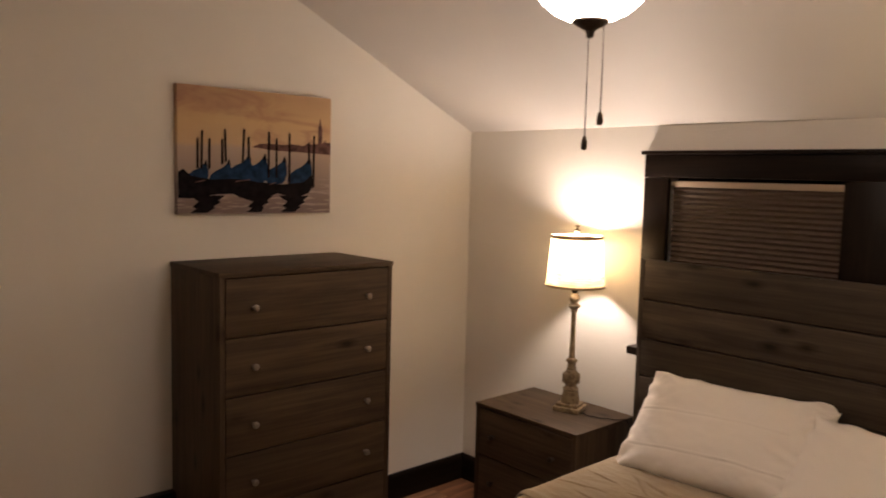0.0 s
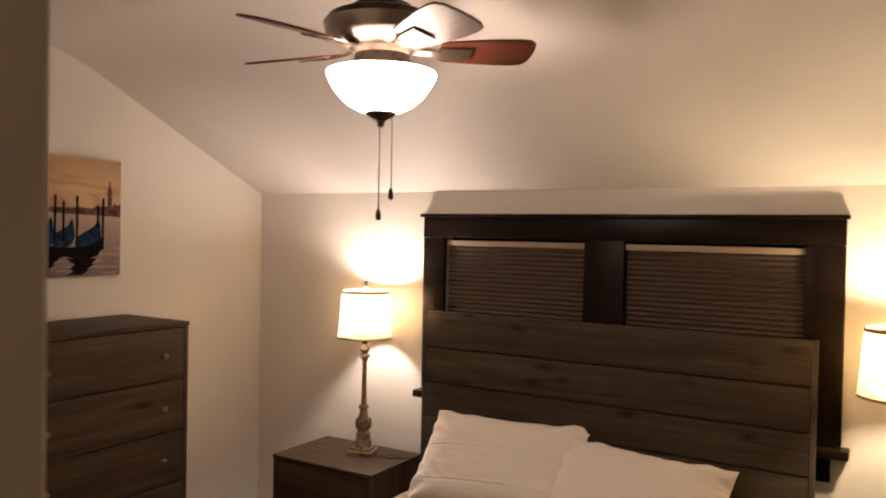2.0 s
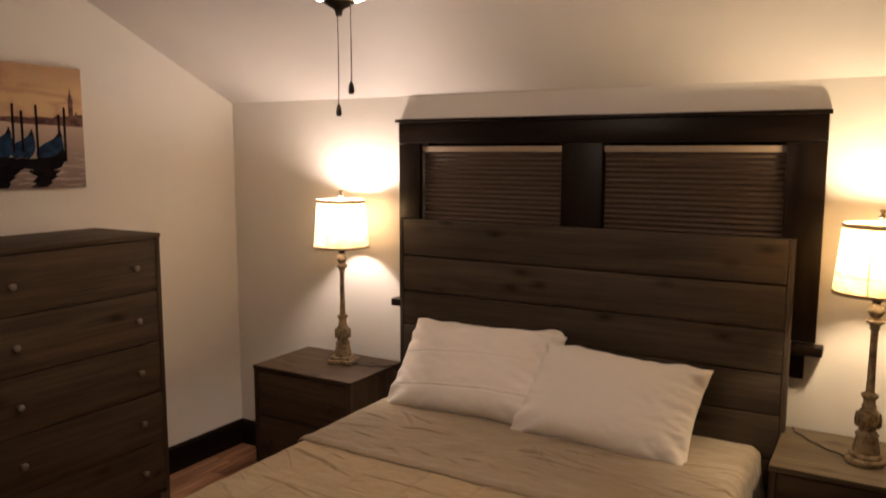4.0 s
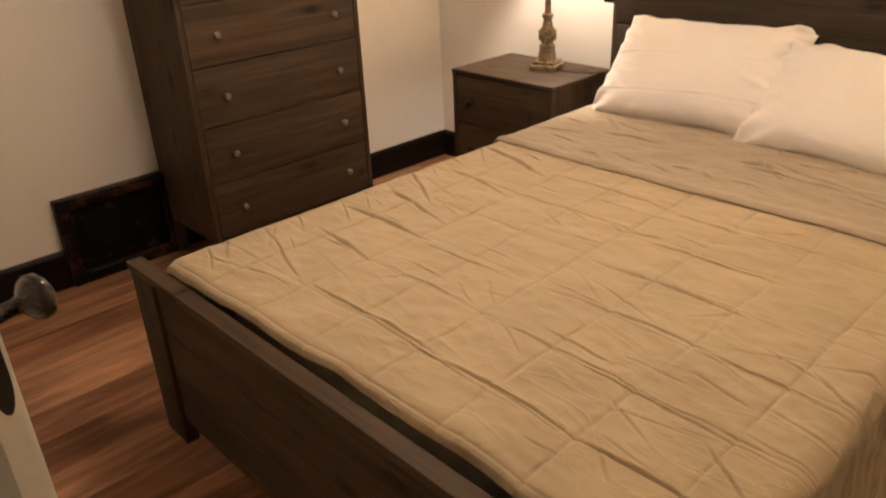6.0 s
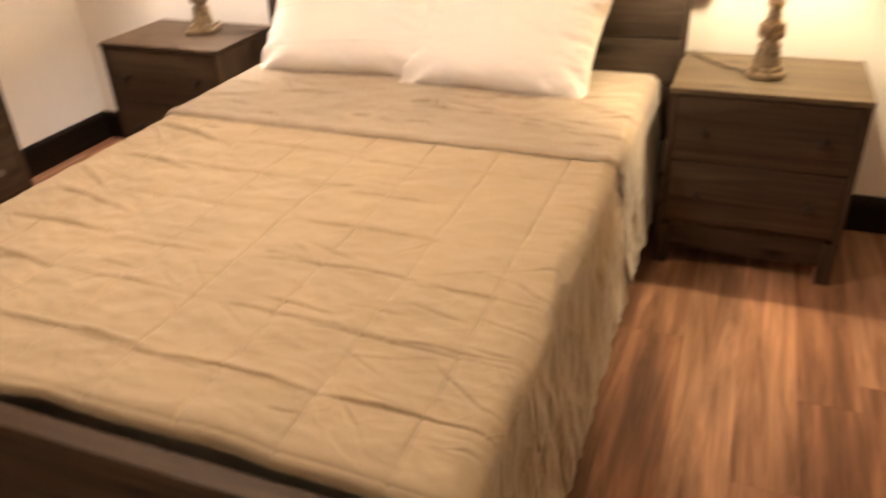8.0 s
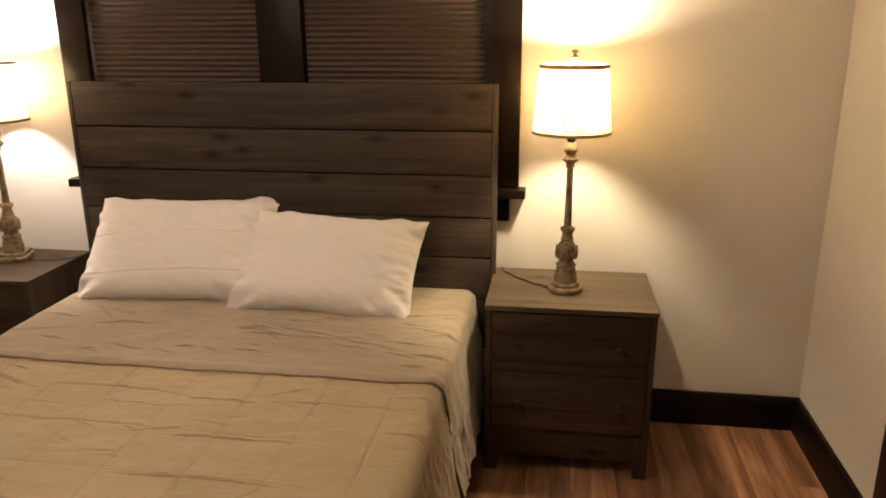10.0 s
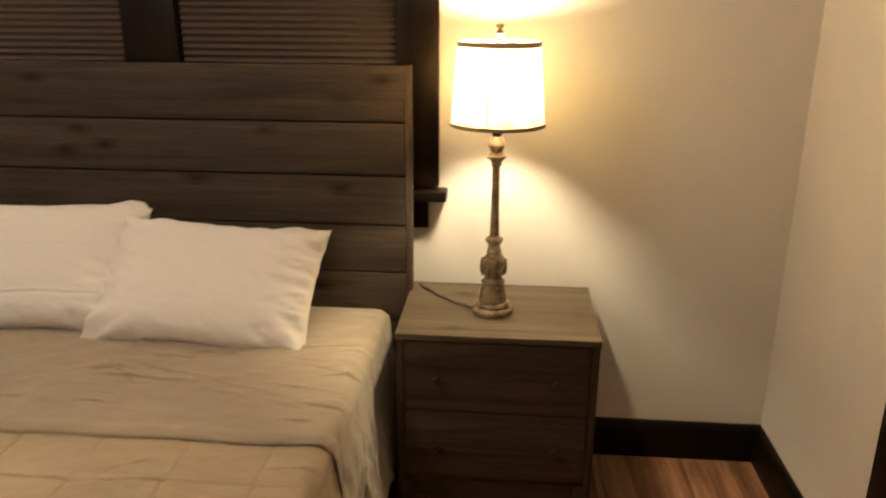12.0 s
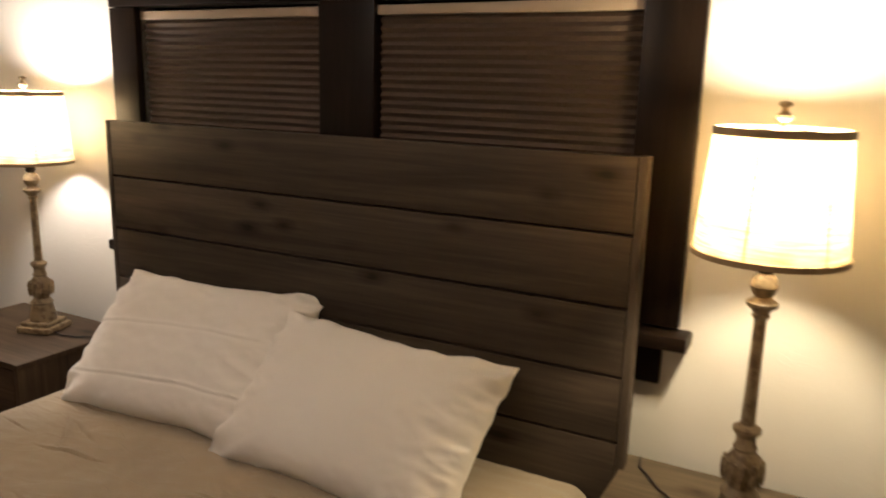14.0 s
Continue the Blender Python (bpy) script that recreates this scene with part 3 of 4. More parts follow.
head_creases = [crease(rng.uniform(1.3, 2.66), rng.uniform(-0.86, -0.42), rng.gauss(-0.10, 0.32), rng.uniform(0.03, 0.11), rng.uniform(0.0040, 0.0075), rng.uniform(0.0036, 0.0068)) for _ in range(46)]


def pleat(x, y):
    """Overlapping tucks that run across the quilt; soft towards the head, sharp towards the foot."""
    h = 0.0
    for k in (-1, 0, 1):
        row = round((y + 1.962) / 0.183) + k
        y0 = -1.962 + 0.183 * row + 0.012 * noise.noise((x * 3.0, row * 7.3, 0.5)) - 0.012 * math.sin((x - 1.9) * 2.0)
        d = y - y0
        a = max(0.0, 0.30 + 1.2 * noise.noise((x * 2.3, row * 3.1, 4.0))) * 0.0034
        if 0 <= d < 0.12:
            h += a * math.exp(-d / 0.036)
        elif -0.03 < d < 0:
            h += a * (math.exp(d / 0.0008) - 0.6 * math.exp(-((d + 0.0024) / 0.0017) ** 2))
    return h


def creased(x, y, which):
    h = 0.0
    for cx, cy, c, s, ln, w, a in which:
        u = (x - cx) * c + (y - cy) * s
        if abs(u) > ln * 1.3:
            continue
        v = -(x - cx) * s + (y - cy) * c + 0.25 * u * u + 0.005 * noise.noise((u * 14, cx * 9, cy * 9))
        if abs(v) > 5 * w:
            continue
        e = max(0.0, 1 - (u / (ln * 1.3)) ** 2) * (0.8 + 0.7 * noise.noise((u * 16, cy * 7, cx)))
        rise = math.exp(-v / (1.6 * w)) if v > 0 else math.exp(v / (0.28 * w))
        h += a * e * (1.0 * rise - 1.25 * math.exp(-((v + 0.62 * w) / (0.46 * w)) ** 2))
    return h


def groove(t, pitch, origin, width):
    d = abs((t - origin + pitch / 2) % pitch - pitch / 2)
    return math.exp(-(d / width) ** 2)


QX0, QX1, QY0, QY1 = 1.200, 2.668, -2.116, -0.88


def quilt_height(x, y, which, seamed=True):
    h = creased(x, y, which)
    h += 0.006 * noise.noise((x * 3.1, y * 3.1, 0.3)) + 0.0034 * noise.noise((x * 8, y * 13, 1.7)) + 0.0018 * noise.noise((x * 22, y * 34, 2.9))
    h += 0.0055 * (0.35 - abs(noise.noise((x * 6.0 + 0.6 * y, y * 9.0 - 1.5 * x, 5.1)))) + 0.0026 * (0.3 - abs(noise.noise((x * 15, y * 19 + 4 * x, 6.4))))
    if seamed:
        h += pleat(x, y) - 0.0038 * groove(x + 0.004 * noise.noise((y * 6, 2, 2)), 0.190, 2.352, 0.0034) - 0.0012 * groove(y + 0.004 * noise.noise((x * 6, 9, 2)), 0.183, -1.962, 0.0032)
        h += 0.0012 * abs(math.sin(math.pi * (x - 2.352) / 0.190) * math.sin(math.pi * (y + 1.962) / 0.183))
    return h


def draped(u, y, top, which, seamed, hem, lift, seed):
    """A point of a cloth laid over the bed: u runs across it in metres from the hanging hem on the picture-wall side."""
    r = 0.045
    drop_l, drop_r = 0.30, top - hem
    flat0, flat1 = QX0 + r - lift, QX1 - r + lift
    arc = r * math.pi / 2
    a0 = drop_l - r
    a1 = a0 + arc
    a2 = a1 + (flat1 - flat0)
    a3 = a2 + arc
    sway = 0.010 * noise.noise((y * 5, seed, 0)) + 0.006 * noise.noise((y * 17, seed, 2))
    if u < a0:
        return (flat0 - r + sway * (1 - u / a0), y, top - r - (a0 - u))
    if u < a1:
        t = (u - a0) / r
        return (flat0 - r * math.cos(t), y, top - r + r * math.sin(t) + 0.5 * quilt_height(flat0, y, which, seamed))
    if u < a2:
        x = flat0 + u - a1
        return (x, y, top + quilt_height(x, y, which, seamed))
    if u < a3:
        t = (u - a2) / r
        k = 1 - t / 1.571
        swell = math.sin(t) * (0.008 * noise.noise((y * 7, 1.5, seed)) + 0.012 * (0.2 - abs(noise.noise((y * 10.0 + t, t * 0.7, seed + 7)))))
        return (flat1 + r * math.sin(t) + swell, y, top - r + r * math.cos(t) + k * quilt_height(flat1, y, which, seamed) + (1 - k) * 0.003 * noise.noise((y * 30, 5, 1)) + 0.010 * math.sin(t) * (0.2 - abs(noise.noise((y * 11.0, t * 0.8, seed + 3)))))
    d = u - a3
    f = d / max(drop_r - r, 0.01)
    ripple = 0.008 * noise.noise((y * 7 + 2.0 * d, d * 3, seed + 4)) + 0.004 * noise.noise((y * 19 - 7 * d, d * 5, seed))
    ripple += 0.016 * (0.22 - abs(noise.noise((y * 9.0 + 3.5 * d, d * 4.0 - 2.0 * y, seed + 9)))) + 0.010 * (0.2 - abs(noise.noise((y * 17.0 - 6.0 * d, d * 9.0 + 3.0 * y, seed + 2))))
    ripple += 0.004 * (0.2 - abs(noise.noise((y * 36.0 + 9.0 * d, d * 17.0, seed + 5))))
    ripple -= max(0.0, 0.5 + 1.2 * noise.noise((y * 3, d * 2, 8.0))) * 0.008 * groove(y + 0.10 * d + 0.01 * noise.noise((d * 9, seed, 1)), 0.183, -1.962, 0.006)
    return (flat1 + r + 0.045 * f + ripple * min(1, f * 3 + 0.25), y, top - r - d)


def quilt_mesh():
    top, hem = 0.551, 0.10
    r = 0.045
    total = 0.30 - r + 2 * r * math.pi / 2 + (QX1 - QX0 - 2 * r) + (top - hem - r)

    def fn(i, j):
        y = QY0 + j * (QY1 - QY0)
        hemv = 0.014 * noise.noise((y * 4, 3.3, 0))
        x, yy, z = draped(i * total, y, top, creases, True, hem + hemv, 0.0, 0.0)
        e = max(0.0, (QY0 + 0.035 - y) / 0.035)       # rolls down at the foot
        slack = 0.020 * math.exp(-((x - 2.05) / 0.42) ** 2) + 0.006 * noise.noise((x * 6, 0, 7))
        return (x, yy + slack * (1 - j) ** 4, z - 0.016 * e * e - 0.0022 * math.exp(-((y - QY0 - 0.016) / 0.0028) ** 2) - (0.012 * max(0.0, (QY0 + 0.004 - y) / 0.004)) + 0.006 * noise.noise((x * 5, 1, 7)) * e)
    return surface(fn, 520, 760)


def foldback_mesh():
    top, hem = 0.560, 0.13
    r = 0.045
    y1 = -0.118
    total = 0.30 - r + 2 * r * math.pi / 2 + (QX1 - QX0 - 2 * r + 0.012) + (top - hem - r)

    def fn(i, j):
        edge = -0.892 - 0.026 * math.sin(i * 3.0) + 0.005 * noise.noise((i * 18, 0, 0))
        edge += 0.30 * max(0.0, i - 0.80)
        if j < 0.04:                                     # rolled hem, tucked under
            a = j / 0.04 * math.pi
            y, dz = edge + 0.010 * (1 - math.sin(a)) - 0.004, -0.009 * (1 + math.cos(a)) / 2
        else:
            y, dz = edge + 0.006 + (j - 0.04) / 0.96 * (y1 - edge - 0.006), 0.0
        x, yy, z = draped(i * total, y, top, head_creases, False, hem, 0.006, 6.0)
        puff = 0.005 * math.exp(-((y - edge - 0.02) / 0.02) ** 2)
        sag = 0.012 * max(0.0, (y + 0.30) / 0.18) ** 2
        return (x, yy, z + dz + puff - sag)
    return surface(fn, 220, 420)


quilt = tagged(part("quilt", quilt_mesh(), quilt_cloth, None, "", 60), "wrinkled taupe quilt with square stitching, spread over the bed", "quilt")
part("fold_back", foldback_mesh(), sheet_cloth, quilt, "plain taupe underside folded back at the head", 60)


def pillow_mesh(w, h, thick, seed, seams_at=()):
    """A soft pillow in x and z, with drawn-out corners and a closing seam."""
    n, mm = 120, 110

    def sheet(side):
        def fn(i, j):
            u, v = 2 * i - 1, 2 * j - 1
            pinch = 1 - 0.10 * (1 - u * u) * abs(v) ** 3 * 1.0
            pinch2 = 1 - 0.055 * (1 - v * v) * abs(u) ** 3
            x, z = u * w / 2 * pinch2, v * h / 2 * pinch
            body = ((1 - u ** 4) * (1 - v ** 4)) ** 0.55
            y = side * thick / 2 * body
            amp = min(1.0, 3.0 * body + 0.05) * (0.12 + 0.88 * max(abs(u), abs(v)) ** 4)
            wr = 0.009 * noise.noise((u * 2.6 + seed, v * 2.2, side)) + 0.0022 * noise.noise((u * 13 + seed, v * 11, side)) + 0.006 * noise.noise((u * 7 + 4 * v + seed, v * 5 - 3 * u, 3 + side))
            rad = math.atan2(v, u)
            corner = max(0.0, abs(u) + abs(v) - 1.15)
            wr += 0.028 * corner * math.sin(rad * 22 + seed)
            for s in seams_at:
                d = v - s - 0.06 * u - 0.02 * noise.noise((u * 3, s, 1))
                wr += (0.0026 * math.exp(-(d / 0.014) ** 2) - 0.0026 * math.exp(-((d + 0.030) / 0.018) ** 2)) * min(1.0, 1.6 * body) * (0.75 + 0.6 * noise.noise((u * 2.2, s * 5, seed))) / max(amp, 0.2)
            pull = max(0.0, u - 0.45) * side * -1
            wr += 0.03 * max(0.0, pull) * noise.noise((u * 4 + 3 * v, v * 9 - 5 * u + seed, 2.0))
            fan_out = max(0.0, u - 0.35) * min(1.0, 2.5 * body)
            wr += fan_out * 0.026 * (0.2 - abs(noise.noise((u * 2.0 - 1.2 * v, v * 4.5 + 2.0 * u + seed, 2.0 + side)))) / max(amp, 0.3)
            return (x, y + side * wr * amp, z + 0.008 * noise.noise((u * 2, seed, v)))
        return surface(fn, n, mm)
    bm = joined(sheet(-1), sheet(1))
    bmesh.ops.remove_doubles(bm, verts=bm.verts[:], dist=0.0008)
    bmesh.ops.recalc_face_normals(bm, faces=bm.faces[:])
    return bm


for x, y, z, w, h, lean, roll, turn, seed, lines, label in (
        (1.590, -0.262, 0.705, 0.705, 0.44, -44, -1.0, 2, 1.3, (-0.52, 0.18), "white cotton pillow with fold lines, leaning on the headboard"),
        (2.170, -0.300, 0.683, 0.655, 0.42, -47, 2.5, -1, 5.9, (), "smooth white cotton pillow overlapping the one beside it")):
    p = part("pillow", pillow_mesh(w, h, 0.155, seed, lines), pillow_cloth, None, "", 60)
    p.matrix_basis = pose(x, y, z, lean, roll, turn)
    tagged(p, label, "pillow", "pillows on the bed")


# ---- table lamps ----
def table_lamp(m, label, bulb, square, lift):
    lamp = thing("table_lamp", m, label, "lamp", "table lamps by the bed")
    if square:
        part("base", joined(box(-0.058, 0.058, -0.058, 0.058, 0, 0.020, 0.005), box(-0.048, 0.048, -0.048, 0.048, 0.0203, 0.034, 0.004)), lamp_finish, lamp)
        z0 = 0.0345
    else:
        part("base", lathe([(0.056, 0), (0.0585, 0.006), (0.0585, 0.013), (0.055, 0.019), (0.048, 0.022), (0.050, 0.028), (0.045, 0.035)], 40), lamp_finish, lamp)
        z0 = 0.0355
    part("stem", lathe([(0.040, z0), (0.038, 0.055), (0.034, 0.075), (0.031, 0.088), (0.035, 0.094), (0.029, 0.101), (0.024, 0.108), (0.027, 0.118), (0.034, 0.136), (0.034, 0.152),
                        (0.027, 0.168), (0.019, 0.180), (0.022, 0.186), (0.018, 0.192), (0.017, 0.206), (0.025, 0.218), (0.025, 0.224), (0.013, 0.231),
                        (0.0115, 0.30), (0.0105, 0.428), (0.0105, 0.430), (0.015, 0.434), (0.015, 0.438), (0.0125, 0.441), (0.018, 0.448), (0.026, 0.454), (0.027, 0.461), (0.018, 0.467),
                        (0.0135, 0.471), (0.019, 0.478), (0.0235, 0.490), (0.021, 0.503), (0.014, 0.512), (0.012, 0.514)], 28), lamp_finish, lamp)
    for k in range(12):      # carved leaves round the lower bulb of the stem
        a = 2 * math.pi * k / 12
        leaf = [(0.034 * math.cos(a + 0.25 * t) * (1 + 0.05 * math.sin(3.1 * t)), 0.034 * math.sin(a + 0.25 * t) * (1 + 0.05 * math.sin(3.1 * t)), 0.120 + 0.042 * t) for t in (0, 0.25, 0.5, 0.75, 1.0)]
        part("carved_leaf", tube(leaf, 0.0035, 6), lamp_finish, lamp)
    part("socket", lathe([(0.011, 0.514), (0.015, 0.520), (0.015, 0.608 + lift), (0.010, 0.618 + lift)], 20), bronze, lamp)
    part("bulb", lathe([(0.011, 0.6185 + lift), (0.013, 0.626 + lift), (0.024, 0.648 + lift), (0.029, 0.670 + lift), (0.026, 0.690 + lift), (0.014, 0.704 + lift), (0.0, 0.708 + lift)], 20), bulb, lamp)
    rb, rt, zb, zt = 0.127, 0.109, 0.546, 0.760
    shade = part("shade", lathe([(rb, zb), (rt, zt), (rt - 0.0015, zt), (rb - 0.0015, zb), (rb, zb)], 56), shade_linen, lamp, "cream linen drum shade, lit")
    shade.data.polygons.foreach_set("use_smooth", [True] * len(shade.data.polygons))
    part("shade_trim", joined(lathe([(rb + 0.0018, zb - 0.003), (rb + 0.0025, zb + 0.007), (rb - 0.003, zb + 0.007), (rb - 0.003, zb - 0.003), (rb + 0.0018, zb - 0.003)], 56)), shade_trim, lamp, "brown braid at the lower rim")
    part("shade_trim", joined(lathe([(rt + 0.0025, zt - 0.010), (rt + 0.002, zt + 0.003), (rt - 0.003, zt + 0.003), (rt - 0.003, zt - 0.010), (rt + 0.0025, zt - 0.010)], 56)), shade_trim, lamp, "brown braid at the upper rim")
    for k in range(6):
        a = 2 * math.pi * (k + 0.30) / 6
        c, s = math.cos(a), math.sin(a)
        part("rib", tube([(c * (rb - 0.0035), s * (rb - 0.0035), zb + 0.004), (c * (rt - 0.0035), s * (rt - 0.0035), zt - 0.004)], 0.0018, 6), bronze, lamp)
    part("harp", joined(*[tube([(sx * 0.012, 0, 0.555), (sx * 0.045, 0, 0.60), (sx * 0.052, 0, 0.66), (sx * 0.035, 0, 0.73), (0, 0, 0.765)], 0.0016, 6) for sx in (-1, 1)],
                         *[tube([(0, 0, 0.762), (0.107 * math.cos(a), 0.107 * math.sin(a), 0.752)], 0.0014, 6) for a in (0.5, 2.6, 4.7)]), bronze, lamp)
    part("finial", lathe([(0.006, 0.765), (0.005, 0.772), (0.012, 0.778), (0.013, 0.784), (0.006, 0.790), (0.005, 0.796), (0.011, 0.800), (0.010, 0.805), (0.0, 0.808)], 16), lamp_finish, lamp)
    return lamp


TOP = 0.6122
table_lamp(pose(0.848, -0.178, TOP, 0, 0, 18), "tall distressed candlestick lamp on square plinth, shade lit", bulb_left, True, 0.032)
table_lamp(pose(2.998, -0.258, TOP), "tall gilt candlestick table lamp on round foot, shade lit", bulb_right, False, 0.030)


def cord(points, name="lamp_cord"):
    return tagged(part(name, tube(points, 0.0028, 8), cord_plastic), "thin dark brown lamp cord lying on the nightstand", "cord", "lamp cords")


def bent(a, b, bow, n=14, z=TOP + 0.003):
    """Points from a to b, bowed sideways."""
    return [(a[0] + (b[0] - a[0]) * t, a[1] + (b[1] - a[1]) * t + bow * math.sin(math.pi * t), z + 0.0035 * math.sin(3 * math.pi * t) ** 2) for t in (k / n for k in range(n + 1))]


cord(bent((2.940, -0.245), (2.775, -0.085), -0.020) + [(2.765, -0.036, TOP + 0.003), (2.762, -0.026, TOP - 0.03), (2.762, -0.012, 0.40), (2.77, -0.012, 0.28)])
cord(bent((0.905, -0.185), (1.060, -0.150), -0.022) + [(1.085, -0.10, TOP + 0.002), (1.090, -0.06, TOP - 0.05), (1.090, -0.012, 0.40), (1.09, -0.012, 0.28)])

# ---- ceiling fan ----
FX, FY = 1.825, -1.425
fan = thing("ceiling_fan", pose(FX, FY, 0), "bronze ceiling fan with five cherry blades and lit glass bowl", "ceiling fan")
part("canopy", lathe([(0.018, 2.325), (0.05, 2.335), (0.065, 2.365), (0.066, FLAT - 0.001)], 32), bronze, fan)
part("downrod", lathe([(0.012, 2.236), (0.012, 2.33)], 16), bronze, fan)
part("collar", lathe([(0.075, 2.2185), (0.078, 2.226), (0.030, 2.236), (0.025, 2.259), (0.014, 2.264)], 32), bronze, fan)
part("motor_cap", lathe([(0.150, 2.179), (0.138, 2.196), (0.105, 2.210), (0.080, 2.218)], 40), bronze, fan, "dark bronze motor cap")
part("motor_housing", lathe([(0.085, 2.114), (0.122, 2.124), (0.143, 2.144), (0.152, 2.1785)], 40), nickel, fan, "brushed metal motor housing")
part("switch_housing", lathe([(0.062, 2.0605), (0.070, 2.068), (0.072, 2.100), (0.085, 2.1135)], 32), bronze, fan)
bowl_outer = [(0.022, 1.952), (0.054, 1.957), (0.081, 1.970), (0.105, 1.990), (0.124, 2.014), (0.136, 2.036), (0.142, 2.050), (0.140, 2.056)]
part("glass_bowl", lathe(bowl_outer + [(r - 0.0015, z + 0.0012) for r, z in bowl_outer[-2::-1]] + bowl_outer[:1], 48), bowl_glass, fan, "opal glass bowl, lit from within", 50)
# unseen inner shell, added to keep the glass's own glow off the ceiling
lining = [(r - 0.0025, z + 0.0022) for r, z in bowl_outer[:-1]]
part("bowl_glow_shield", lathe(lining + [(r - 0.0035, z + 0.0010) for r, z in lining[::-1]] + lining[:1], 48), shield_white, fan, "", 50)
for sx in (-1, 1):
    part("inner_bulb", lathe([(0.0, 2.000), (0.010, 2.002), (0.017, 2.010), (0.018, 2.018), (0.012, 2.028), (0.007, 2.032)], 16), inner_bulb, fan, "small bulb inside the bowl, lit").matrix_basis = pose(sx * 0.046, 0, 0)
part("light_plate", lathe([(0.060, 2.0565), (0.060, 2.0600)], 32), bronze, fan)
part("bowl_rod", lathe([(0.004, 1.961), (0.004, 2.0560)], 8), bronze, fan)
part("bowl_finial", lathe([(0.0, 1.915), (0.008, 1.918), (0.009, 1.927), (0.012, 1.933), (0.029, 1.942), (0.039, 1.949), (0.040, 1.954), (0.020, 1.958)], 24), bronze, fan)


def blade_mesh():
    """A blade along x with rounded ends, slightly pitched."""
    pts = []
    outline = [(0.150, 0.042), (0.165, 0.052), (0.24, 0.060), (0.31, 0.067), (0.36, 0.070), (0.388, 0.065), (0.403, 0.048), (0.408, 0.020)]
    pts = outline + [(x, -y) for x, y in outline[::-1]]
    bm = bmesh.new()
    lo = [bm.verts.new((x, y, -0.003)) for x, y in pts]
    hi = [bm.verts.new((x, y, 0.003)) for x, y in pts]
    bm.faces.new(lo[::-1])
    bm.faces.new(hi)
    n = len(pts)
    for i in range(n):
        j = (i + 1) % n
        bm.faces.new((lo[i], lo[j], hi[j], hi[i]))
    bmesh.ops.bevel(bm, geom=[e for e in bm.edges if abs(e.verts[0].co.z - e.verts[1].co.z) < 1e-6], offset=0.0015, segments=1, affect="EDGES")
    return bm


blade_data = mesh_of("blade", blade_mesh(), blade_wood, 30)
arm_data = mesh_of("blade_arm", joined(
    prism([(0.060, 0.004), (0.105, -0.006), (0.150, -0.010), (0.205, -0.0095), (0.205, -0.0045), (0.150, -0.004), (0.105, 0.002), (0.060, 0.012)], -0.016, 0.016),
    prism([(0.150, -0.0100), (0.235, -0.0092), (0.235, -0.0045), (0.150, -0.0045)], -0.030, 0.030)), arm_metal, 30)
for k in range(5):
    a = 43 + 72 * k
    arm = new("blade_arm", arm_data)
    arm.parent = fan
    rise = -3.2 if k == 0 else 0.0      # one blade is bent upwards a little
    arm.matrix_basis = pose(0, 0, 2.112, 0, 0, a) @ pose(0, 0, 0, -15, rise)
    bl = new("blade", blade_data)
    bl.parent = fan
    bl.matrix_basis = pose(0, 0, 2.112, 0, 0, a) @ pose(0, 0, 0, -15, rise)


def pull_chain(x, y, z_top, z_low):
    ch = part("pull_chain", tube([(x, y, z_top), (x + 0.001, y, (z_top + z_low) / 2), (x, y, z_low + 0.028)], 0.0011, 6), bronze, fan)
    for k in range(int((z_top - z_low) / 0.0085)):
        z = z_low + 0.03 + k * 0.0042
        if z < z_top:
            b = new("bead", bead_data)
            b.parent = ch
            b.matrix_basis = pose(x + 0.0006, y, z)
    part("pull", lathe([(0.0, z_low - 0.002), (0.006, z_low), (0.0075, z_low + 0.008), (0.006, z_low + 0.020), (0.003, z_low + 0.028), (0.0, z_low + 0.029)], 14), bronze, ch, "small dark wooden pull").matrix_basis = pose(x, y, 0)


bead_data = mesh_of("bead", lathe([(0.0, -0.002), (0.0018, -0.001), (0.0018, 0.001), (0.0, 0.002)], 6), bronze, 60)
pull_chain(0.001, -0.006, 1.922, 1.677)
pull_chain(0.034, 0.002, 1.949, 1.730)

# ---- canvas picture: local x along the wall, front towards -y ----
PW, PH = 0.692, 0.497


